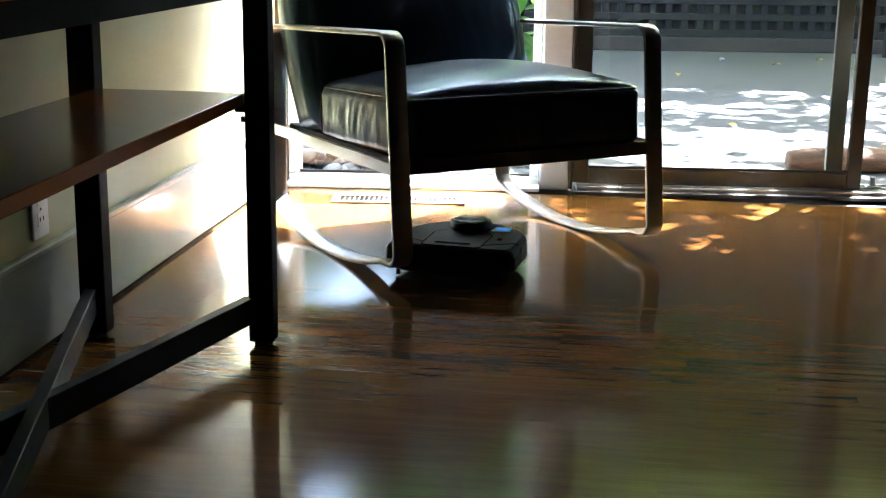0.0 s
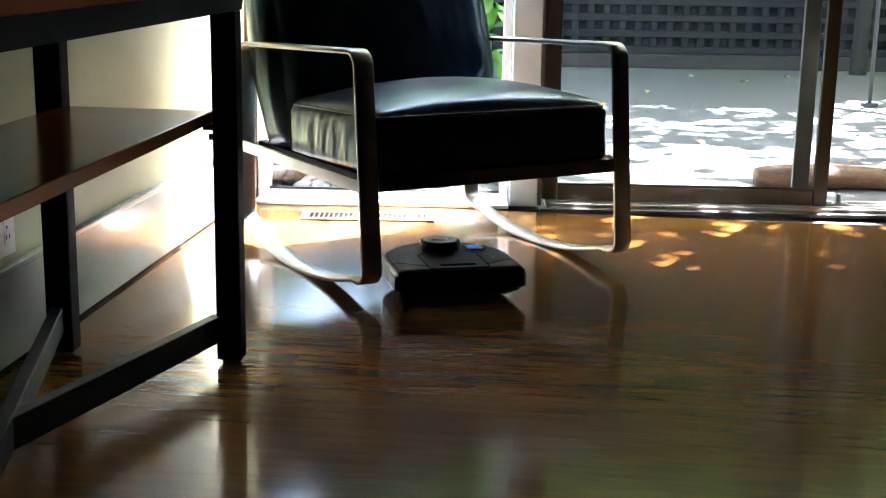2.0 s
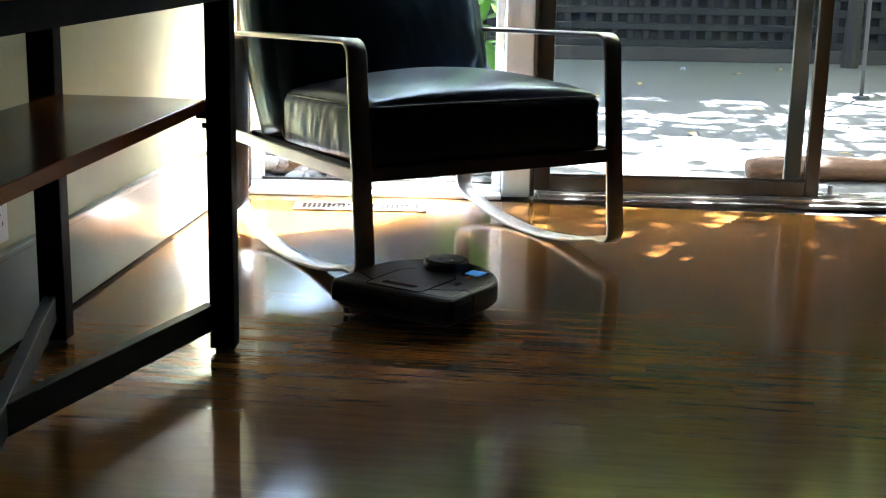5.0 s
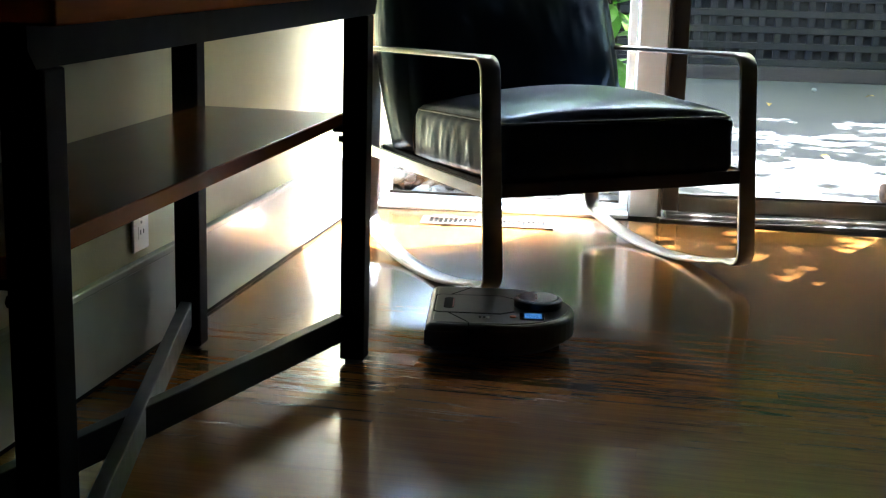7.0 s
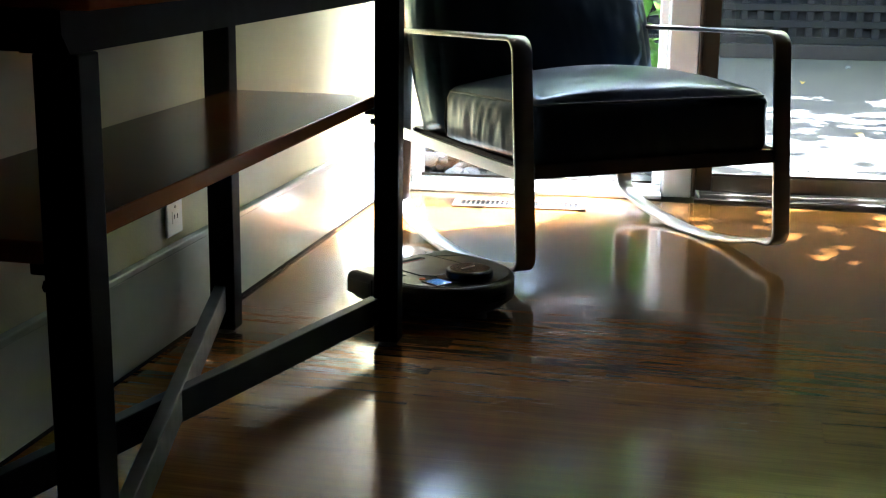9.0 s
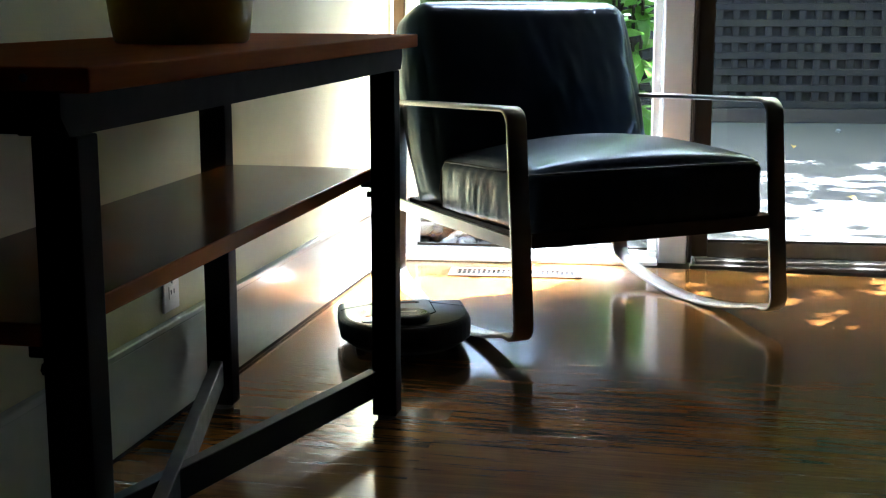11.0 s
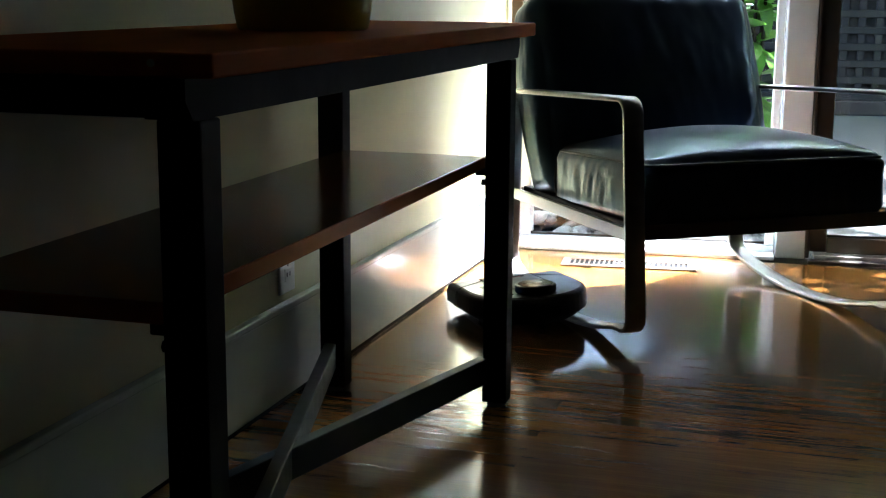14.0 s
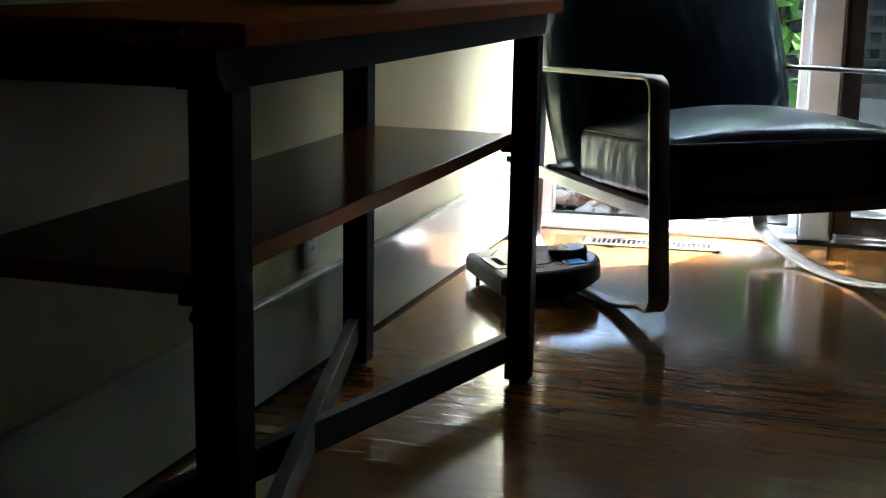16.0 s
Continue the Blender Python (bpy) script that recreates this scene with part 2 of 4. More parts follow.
# leaves let light through
def translucent(m, color, share=0.3):
    nt = m.node_tree
    b, out = nt.nodes["Principled BSDF"], nt.nodes["Material Output"]
    tr = nt.nodes.new("ShaderNodeBsdfTranslucent")
    tr.inputs["Color"].default_value = (*color, 1)
    mx = nt.nodes.new("ShaderNodeMixShader")
    mx.inputs[0].default_value = share
    nt.links.new(b.outputs[0], mx.inputs[1])
    nt.links.new(tr.outputs[0], mx.inputs[2])
    nt.links.new(mx.outputs[0], out.inputs["Surface"])


translucent(LEAF, (0.14, 0.34, 0.03))
translucent(LEAF_TREE, (0.40, 0.43, 0.13), 0.5)


# ---- mesh helpers ----
def to_mesh(bm, name, smooth=False):
    me = bpy.data.meshes.new(name)
    bmesh.ops.recalc_face_normals(bm, faces=bm.faces)
    bm.to_mesh(me)
    bm.free()
    for p in me.polygons:
        p.use_smooth = smooth
    return me


def part(name, bm, mat, parent=None, label="", at=None, smooth=False):
    me = bm if isinstance(bm, bpy.types.Mesh) else to_mesh(bm, name, smooth)
    if not me.materials:
        me.materials.append(mat)
    ob = new(name, me)
    if parent:
        ob.parent = parent
    if at is not None:
        ob.matrix_basis = at
    return tagged(ob, label) if label else ob


def box(x0, x1, y0, y1, z0, z1, bevel=0.0, seg=2, bm=None):
    own = bm is None
    bm = bm or bmesh.new()
    vs = bmesh.ops.create_cube(bm, size=1.0)["verts"]
    for v in vs:
        v.co = Vector(((x0 + x1) / 2 + v.co.x * (x1 - x0), (y0 + y1) / 2 + v.co.y * (y1 - y0), (z0 + z1) / 2 + v.co.z * (z1 - z0)))
    if bevel and own:
        bmesh.ops.bevel(bm, geom=list(bm.edges), offset=bevel, segments=seg, affect="EDGES", profile=0.5)
    return bm


def cylinder(r, z0, z1, seg=24, r2=None, bevel=0.0, bm=None):
    own = bm is None
    bm = bm or bmesh.new()
    bmesh.ops.create_cone(bm, cap_ends=True, segments=seg, radius1=r, radius2=r if r2 is None else r2, depth=z1 - z0,
                          matrix=Matrix.Translation((0, 0, (z0 + z1) / 2)))
    if bevel and own:
        es = [e for e in bm.edges if all(len(f.verts) > 4 or abs(f.normal.z) < 0.9 for f in e.link_faces) and any(len(f.verts) > 4 for f in e.link_faces)]
        bmesh.ops.bevel(bm, geom=es, offset=bevel, segments=3, affect="EDGES", profile=0.5)
    return bm


def prism(outline, z0, z1, bevel=0.0, seg=3, bottom_bevel=0.0):
    """A flat outline in x, y drawn up from z0 to z1, with its upper edge rounded."""
    bm = bmesh.new()
    lo = [bm.verts.new((x, y, z0)) for x, y in outline]
    hi = [bm.verts.new((x, y, z1)) for x, y in outline]
    bm.faces.new(lo[::-1])
    top = bm.faces.new(hi)
    n = len(outline)
    for i in range(n):
        bm.faces.new((lo[i], lo[(i + 1) % n], hi[(i + 1) % n], hi[i]))
    if bottom_bevel:
        base = min(bm.faces, key=lambda f: f.calc_center_median().z)
        bmesh.ops.bevel(bm, geom=list(base.edges), offset=bottom_bevel, segments=2, affect="EDGES", profile=0.5)
        top = max(bm.faces, key=lambda f: f.calc_center_median().z)
    if bevel:
        bmesh.ops.bevel(bm, geom=list(top.edges), offset=bevel, segments=seg, affect="EDGES", profile=0.5)
    return bm


def strap(path, width, thick, closed=False):
    """A flat bar that follows a path in the y, z plane; its width lies along x."""
    bm = bmesh.new()
    n, rings = len(path), []
    for i, (y, z) in enumerate(path):
        a = path[i - 1] if (i or closed) else path[i]
        b = path[(i + 1) % n] if (i < n - 1 or closed) else path[i]
        t = Vector((b[0] - a[0], b[1] - a[1])).normalized()
        nx, nz = -t.y, t.x
        ring = []
        for sx, sn in ((-1, -1), (-0.92, -1.0), (0.92, -1.0), (1, -1), (1, 1), (0.92, 1.0), (-0.92, 1.0), (-1, 1)):
            k = 0.72 if abs(sx) == 1 else 1.0
            ring.append(bm.verts.new((sx * width / 2, y + nx * sn * k * thick / 2, z + nz * sn * k * thick / 2)))
        rings.append(ring)
    for i in range(n if closed else n - 1):
        r0, r1 = rings[i], rings[(i + 1) % n]
        for j in range(8):
            bm.faces.new((r0[j], r0[(j + 1) % 8], r1[(j + 1) % 8], r1[j]))
    if not closed:
        bm.faces.new(rings[0])
        bm.faces.new(rings[-1])
    return bm


def rounded(points, radius, steps=6):
    """Round the corners of an open or closed polyline in a plane: points are (y, z, r or None)."""
    out, n = [], len(points)
    for i, p in enumerate(points):
        r = p[2] if len(p) > 2 else radius
        if not r:
            out.append((p[0], p[1]))
            continue
        a, b, c = Vector(points[i - 1][:2]), Vector(p[:2]), Vector(points[(i + 1) % n][:2])
        d1, d2 = (a - b).normalized(), (c - b).normalized()
        half = math.acos(max(-1, min(1, d1.dot(d2)))) / 2
        cut = r / math.tan(half)
        p0, p1 = b + d1 * cut, b + d2 * cut
        centre = b + (d1 + d2).normalized() * (r / math.sin(half))
        v0, v1 = p0 - centre, p1 - centre
        ang = v0.angle_signed(v1)
        for k in range(steps + 1):
            v = v0.copy()
            v.rotate(Matrix.Rotation(-ang * k / steps, 2))
            out.append(tuple(centre + v))
    return out


def tube(points, r, seg=8):
    bm = bmesh.new()
    rings = []
    for i, p in enumerate(points):
        p = Vector(p)
        a = Vector(points[max(i - 1, 0)])
        b = Vector(points[min(i + 1, len(points) - 1)])
        t = (b - a).normalized()
        s = t.cross((0, 0, 1)) if abs(t.z) < 0.95 else t.cross((1, 0, 0))
        s.normalize()
        q = s.cross(t)
        rr = r[i] if isinstance(r, (list, tuple)) else r
        rings.append([bm.verts.new(p + (s * math.cos(k * math.tau / seg) + q * math.sin(k * math.tau / seg)) * rr) for k in range(seg)])
    for r0, r1 in zip(rings, rings[1:]):
        for j in range(seg):
            bm.faces.new((r0[j], r0[(j + 1) % seg], r1[(j + 1) % seg], r1[j]))
    bm.faces.new(rings[0])
    bm.faces.new(rings[-1])
    return bm


def cushion(sx, sy, sz, radius, crown=0.0, puff=0.0, wrinkle=0.0, seed=0.0, cuts=56):
    """A padded leather block about its base centre: rounded edges, a crowned top, swollen sides and soft wrinkles."""
    bm = bmesh.new()
    bmesh.ops.create_cube(bm, size=2.0)
    bmesh.ops.subdivide_edges(bm, edges=list(bm.edges), cuts=cuts, use_grid_fill=True)
    hx, hy, hz = sx / 2, sy / 2, sz / 2
    for v in bm.verts:
        g = v.co.copy()
        p = Vector((g.x * hx, g.y * hy, g.z * hz))
        core = Vector((max(-hx + radius, min(hx - radius, p.x)), max(-hy + radius, min(hy - radius, p.y)), max(-hz + radius, min(hz - radius, p.z))))
        d = p - core
        if d.length > 1e-9:
            # points near an edge move on to the rounding
            m = max(abs(d.x), abs(d.y), abs(d.z))
            p = core + d.normalized() * m if m > 0 else p
        fx, fy, fz = 1 - g.x ** 2, 1 - g.y ** 2, 1 - g.z ** 2
        if g.z > 0:
            p.z += crown * fx ** 0.7 * fy ** 0.7 * g.z
        p.x += puff * fy * fz * g.x
        p.y += puff * fx * fz * g.y
        if wrinkle:
            side = max(abs(g.x), abs(g.y)) > 0.98
            q = Vector((p.x * 30 + p.z * 5, p.y * 30 + p.z * 5, p.z * 7)) if side else Vector((p.x * 7, p.y * 7, p.z * 7))
            w = (noise.noise(q + Vector((seed, seed * 2, 0))) + 0.5 * noise.noise(q * 2.1)) * wrinkle * fz ** 0.5 if side else noise.noise(q) * wrinkle
            p += Vector((g.x if abs(g.x) > 0.98 else 0, g.y if abs(g.y) > 0.98 else 0, g.z if abs(g.z) > 0.98 else 0)) * w * (1.0 if side else 0.2)
        p.z += hz
        v.co = p
    return bm


# ---- the room ----
WX = -1.12            # face of the painted wall beside the table
TILT = 5.2            # the glazed wall is turned a little out of square to fit the camera's view
GW = pose(-0.24, 4.235, 0, 0, 0, TILT)   # its frame: origin at the foot of the post, x along the glass, y outwards
H = 2.42


def structure(name, bm, mat, label="", at=None):
    ob = part(name, bm, mat, None, "", at)
    return tagged(ob, label, "", "", "structure")


floor = structure("floor", box(-1.14, 6.6, -5.1, 4.16, -0.12, -0.014), GAP, "varnished oak strip floor with a high gloss")
wall_west = structure("wall_west", box(WX - 0.12, WX, -5.1, 4.30, -0.1, H), WALL, "yellow-beige painted plaster wall")
# unseen far walls and ceiling, set well back to dim the room
wall_south = structure("wall_south", box(WX, 6.6, -5.22, -5.1, -0.1, H), DIM_WALL, "unseen wall, coloured dark to cut bounced light")
wall_east = structure("wall_east", box(6.6, 6.72, -5.22, 5.0, -0.1, H), DIM_WALL, "unseen wall, coloured dark to cut bounced light")
ceiling = structure("ceiling", box(WX - 0.3, 6.9, -5.3, 4.95, H, H + 0.12), CEIL, "unseen ceiling, coloured dark to cut bounced light")
eave = structure("roof_eave", box(-4.0, 7.0, 0.0, 0.39, 2.42, 2.58), WALL_WHITE, "painted roof overhang above the glass wall", GW)
# the glazed wall: header over the openings; past them unseen solid wall, moved in to cut fill light
header = structure("wall_north_header", box(-0.95, 7.1, 0.0, 0.14, 2.12, H - 0.002), WALL_WHITE, "painted header above the glass", GW)
wall_north = structure("wall_north", box(1.45, 7.1, 0.0, 0.14, -0.1, 2.118), WALL_WHITE, "off-white unseen wall beside the glass, set to narrow the opening", GW)
post = structure("post", box(-0.008, 0.082, -0.02, 0.13, 0.0, 2.118, 0.003), COLUMN, "pale painted timber post between window and door", GW)
trim = structure("trim", box(-0.872, -0.836, -0.004, 0.03, 0.002, 2.118, 0.003), TRIM_WOOD, "narrow brown wood trim beside the window", GW)
sill_slab = structure("foundation_slab", box(-1.0, 5.0, -0.12, 0.22, -0.2, -0.016), CONCRETE, "concrete edge under the glass wall", GW)

# skirting with a small cap, standing just off the boards
baseboard = structure("baseboard", box(WX, WX + 0.014, -5.0, 4.17, 0.009, 0.188, 0.002), BASE, "tall grey-white painted baseboard")
# solid dark strip in place of the shaded gap below the board
part("baseboard_gap_shade", box(WX, WX + 0.013, -5.0, 4.17, 0.0006, 0.0085), SLOT, baseboard, "near-black strip standing in for the shade under the baseboard")
part("baseboard_cap", box(WX, WX + 0.020, -5.0, 4.17, 0.189, 0.204, 0.004, 3), BASE, baseboard)

# the window beside the wall
window_1 = structure("window_1", box(-0.834, -0.014, 0.0, 0.06, 0.0, 0.034, 0.003), ALU, "fixed window in a white aluminium frame", GW)
part("window_frame", box(-0.834, -0.800, 0.0, 0.06, 0.036, 2.07, 0.003), ALU, window_1)
part("window_frame", box(-0.040, -0.014, 0.0, 0.06, 0.036, 2.07, 0.003), ALU, window_1)
part("window_frame", box(-0.834, -0.014, 0.0, 0.06, 2.072, 2.116, 0.003), ALU, window_1)
part("window_sill", box(-0.834, -0.012, -0.075, -0.002, 0.001, 0.014, 0.003), ALU, window_1, "low white sill on the floor")
part("window_bead", box(-0.798, -0.042, 0.012, 0.022, 0.036, 0.044), BRONZE_DARK, window_1)
part("window_bead", box(-0.798, -0.790, 0.012, 0.022, 0.046, 2.07), ALU, window_1)
pane = part("pane", box(-0.798, -0.042, 0.024, 0.030, 0.036, 2.07), GLASS, window_1)
pane.visible_shadow = False

# the sliding door: a closed leaf, a second leaf behind it, an open gap over the track
door_1 = structure("door_1", box(0.112, 1.445, -0.045, 0.15, -0.008, 0.004), TRACK, "aluminium sliding glass door on a metal track", GW)
for y0 in (-0.040, 0.004, 0.050, 0.100):
    part("track_rail", box(0.112, 1.445, y0, y0 + 0.006, 0.005, 0.017, 0.001), TRACK, door_1)
part("threshold_strip", box(0.090, 1.445, -0.075, -0.047, -0.006, 0.006, 0.002), BRONZE_DARK, door_1)
part("jamb", box(0.084, 0.096, -0.03, 0.13, 0.005, 2.116, 0.003), BRONZE_DARK, door_1)
leaf = part("door_leaf", box(0.150, 0.983, 0.006, 0.046, 0.018, 0.068, 0.003), BRONZE, door_1, "closed glass leaf in a bronze frame")
part("stile", box(0.098, 0.149, 0.006, 0.046, 0.020, 2.06, 0.003), BRONZE, leaf)
part("stile", box(0.984, 1.029, 0.004, 0.026, 0.018, 2.06, 0.003), BRONZE, leaf)
part("top_rail", box(0.098, 1.028, 0.006, 0.046, 2.062, 2.112, 0.003), BRONZE, leaf)
part("glazing_bead", box(0.150, 0.983, 0.010, 0.018, 0.069, 0.076), BRONZE_DARK, leaf)
p2 = part("pane", box(0.150, 0.983, 0.024, 0.030, 0.069, 2.06), GLASS, leaf)
p2.visible_shadow = False
back_leaf = part("door_leaf", box(0.930, 0.984, 0.075, 0.098, 0.020, 2.08, 0.003), BRONZE, door_1, "bronze stile of the leaf behind")
bolt = part("floor_bolt", box(1.055, 1.105, 0.020, 0.050, 0.018, 0.026, 0.002), STEEL, door_1, "small steel floor bolt")
part("bolt_pin", cylinder(0.009, 0.026, 0.055, 16, bevel=0.002), STEEL, bolt, "", pose(1.075, 0.035, 0))
part("jamb", box(1.415, 1.446, -0.03, 0.13, 0.005, 2.116, 0.003), BRONZE_DARK, door_1)

# ---- outdoors ----
PZ = -0.05
ground = structure("ground", box(-60, 60, 4.30, 120, PZ - 0.3, PZ), CONCRETE, "grey concrete patio in dappled shade")
bed = structure("stone_bed", box(-1.2, -0.012, 0.08, 0.62, PZ, PZ + 0.06, 0.01), GRAVEL, "planting bed with river stones", GW)
house_west = structure("wall_outside", box(-4.0, -0.98, 0.02, 0.16, -0.1, 2.41), WALL_WHITE, "outer wall of the house", GW)


def lattice_fence():
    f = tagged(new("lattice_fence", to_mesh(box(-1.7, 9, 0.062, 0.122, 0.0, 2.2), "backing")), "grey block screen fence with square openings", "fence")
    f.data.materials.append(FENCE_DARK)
    f.matrix_basis = pose(0.2, 10.12, PZ, 0, 0, TILT + 2)
    part("base_board", box(-1.7, 9, -0.02, 0.060, 0.0, 0.105, 0.006), FENCE_BASE, f, "dark timber base board")
    pitch = 0.12
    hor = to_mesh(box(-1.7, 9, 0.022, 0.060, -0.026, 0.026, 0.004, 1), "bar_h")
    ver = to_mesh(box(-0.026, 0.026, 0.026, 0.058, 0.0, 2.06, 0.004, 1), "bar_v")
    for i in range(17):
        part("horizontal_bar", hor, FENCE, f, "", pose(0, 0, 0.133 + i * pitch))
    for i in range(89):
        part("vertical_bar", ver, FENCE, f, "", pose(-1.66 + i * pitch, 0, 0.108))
    return f


fence = lattice_fence()


def pebble(seed, flat):
    bm = bmesh.new()
    bmesh.ops.create_icosphere(bm, subdivisions=2, radius=1.0)
    for v in bm.verts:
        v.co *= 1 + 0.22 * noise.noise(v.co * 0.9 + Vector((seed, 0, 0)))
        v.co.z *= flat
    return to_mesh(bm, "stone", True)


rng = random.Random(5)
pebbles = [pebble(k * 3.1, 0.5 + 0.12 * (k % 3)) for k in range(6)]
for k in range(290):
    r = rng.uniform(0.024, 0.042)
    x, y = rng.uniform(-0.90, -0.03), 0.125 + 0.30 * rng.random() ** 1.2
    ob = part("stone", pebbles[k % 6], STONE, bed, "", pose(x, y, PZ + 0.06 + r * 0.35 + (0.045 if k % 3 == 0 else 0) + 0.16 * max(0, y - 0.15), rng.uniform(-20, 20), rng.uniform(-20, 20), rng.uniform(0, 360)))
    ob.scale = (r * rng.uniform(0.9, 1.35), r, r)


def leaf_mesh(length, width, bend, name="leaf"):
    bm = bmesh.new()
    rows = []
    n = 7
    for i in range(n + 1):
        u = i / n
        w = width / 2 * math.sin(math.pi * min(1, u * 0.93 + 0.05)) ** 0.8 * (1 if i < n else 0.05)
        z = bend * (u - u * u * 1.7) * length
        rows.append([bm.verts.new((s * w, u * length, z + abs(s) * w * 0.25)) for s in (-1, 0, 1)])
    for a, b in zip(rows, rows[1:]):
        bm.faces.new((a[0], a[1], b[1], b[0]))
        bm.faces.new((a[1], a[2], b[2], b[1]))
    return to_mesh(bm, name, True)


def shrub(x, y, seed):
    """A tall leafy shrub: bare-ish below, a dense unseen head above, added to shade the floor by the window."""
    r = random.Random(seed)
    s = tagged(new("shrub"), "tall bright green broad-leaved shrub outside the window", "plant")
    s.matrix_basis = pose(x, y, PZ)
    kinds = [leaf_mesh(0.20, 0.062, 0.35), leaf_mesh(0.16, 0.055, 0.15), leaf_mesh(0.24, 0.07, 0.5)]
    stems = []
    for k in range(9):
        top = Vector((r.uniform(-0.50, 0.06), r.uniform(-0.15, 0.3), r.uniform(1.35, 1.80)))
        low = Vector((r.uniform(-0.10, 0.06), r.uniform(-0.05, 0.12), 0.9))
        pts = [Vector((low.x * 0.3, low.y * 0.3, -0.04)), low, top]
        stems.append(pts)
        part("stem", tube(pts, [0.010, 0.007, 0.003], 6), BARK, s)
    for k in range(290):
        pts = stems[k % 9]
        if k < 70:
            base = pts[0].lerp(pts[1], r.uniform(0.30, 1.0))
        else:
            base = pts[1].lerp(pts[2], r.uniform(0.55, 1.0)) + Vector((r.uniform(-0.10, 0.10), r.uniform(-0.10, 0.10), r.uniform(-0.05, 0.05)))
        # move head leaves whose shade would reach the sun patch
        if k >= 70 and y + base.y - 0.625 * base.z < 3.90:
            base.y += 0.25
        if x + base.x > -0.36:
            base.x -= 0.42
        m = Matrix.Translation(base) @ pose(0, 0, 0, r.uniform(-60, 25), r.uniform(-35, 35), r.uniform(0, 360))
        part("leaf", kinds[k % 3], LEAF, s, "", m)
    # unseen head foliage, too dense to count, kept where its shade misses the sun patch
    verts, faces = [], []
    for k in range(900):
        c = Vector((r.uniform(-0.65, 0.08), r.uniform(-0.2, 0.35), r.uniform(1.40, 1.92)))
        if y + c.y - 0.625 * c.z < 3.85:
            continue
        a, L = r.uniform(0, math.tau), r.uniform(0.06, 0.10)
        d = Vector((math.cos(a), math.sin(a), r.uniform(-0.5, 0.3))).normalized() * L
        e = Vector((-d.y, d.x, r.uniform(-0.5, 0.5) * L)) * 0.4
        i = len(verts)
        verts += [tuple(c - d), tuple(c + e), tuple(c + d), tuple(c - e)]
        faces.append((i, i + 1, i + 2, i + 3))
    # a second, lower mass added behind to keep the stones in the shade
    for k in range(600):
        z = r.uniform(0.80, 1.45)
        c = Vector((r.uniform(-0.60, 0.06), 4.30 + r.uniform(0.0, 0.65) + 0.625 * z - y, z))
        a, L = r.uniform(0, math.tau), r.uniform(0.05, 0.09)
        d = Vector((math.cos(a), math.sin(a), r.uniform(-0.5, 0.3))).normalized() * L
        e = Vector((-d.y, d.x, r.uniform(-0.5, 0.5) * L)) * 0.4
        i = len(verts)
        verts += [tuple(c - d), tuple(c + e), tuple(c + d), tuple(c - e)]
        faces.append((i, i + 1, i + 2, i + 3))
    me = bpy.data.meshes.new("inner_foliage")
    me.from_pydata(verts, [], faces)
    me.materials.append(LEAF)
    inner = new("inner_foliage", me)
    inner.parent = s
    tagged(inner, "", "", "", "stuff")
    return s


shrub(-0.40, 5.02, 3)


def sky_screen_trees():
    """A tall dark mass of unseen foliage added round the yard to cut sky light and fill reflections."""
    r = random.Random(4)
    verts, faces = [], []

    def clump(x, y, z, size):
        for _ in range(7):
            c = Vector((x, y, z)) + Vector((r.uniform(-1, 1), r.uniform(-1, 1), r.uniform(-1, 1))) * size
            d = Vector((r.uniform(-1, 1), r.uniform(-1, 1), r.uniform(-1, 1))).normalized() * size * 0.55
            e = d.cross((r.uniform(-1, 1), r.uniform(-1, 1), r.uniform(-1, 1))).normalized() * size * 0.42
            i = len(verts)
            verts.extend([tuple(c - d), tuple(c + e), tuple(c + d), tuple(c - e)])
            faces.append((i, i + 1, i + 2, i + 3))

    for k in range(2600):
        a = r.random()
        if a < 0.68:
            # low to the west, so that sky is mirrored in the floor there
            x = r.uniform(-5, 9)
            z = r.uniform(0.4, 5.0 if x < 2.5 else 4.0) if x > -1.15 else r.uniform(0.4, 1.8)
            clump(x, 11.6 + r.uniform(-0.5, 0.9), z, 0.55)
        elif a < 0.80:
            clump(-7.5 + r.uniform(-0.7, 0.7), r.uniform(4.5, 12), r.uniform(0.4, 1.4), 0.55)
        else:
            clump(9.5 + r.uniform(-0.7, 0.7), r.uniform(4.5, 12), r.uniform(0.4, 4.0), 0.55)
    me = bpy.data.meshes.new("sky_screen_trees")
    me.from_pydata(verts, [], faces)
    me.materials.append(LEAF_TREE)
    return tagged(new("sky_screen_trees", me), "unseen dark green trees added round the yard to block sky light", "trees", "", "stuff")


sky_screen_trees()


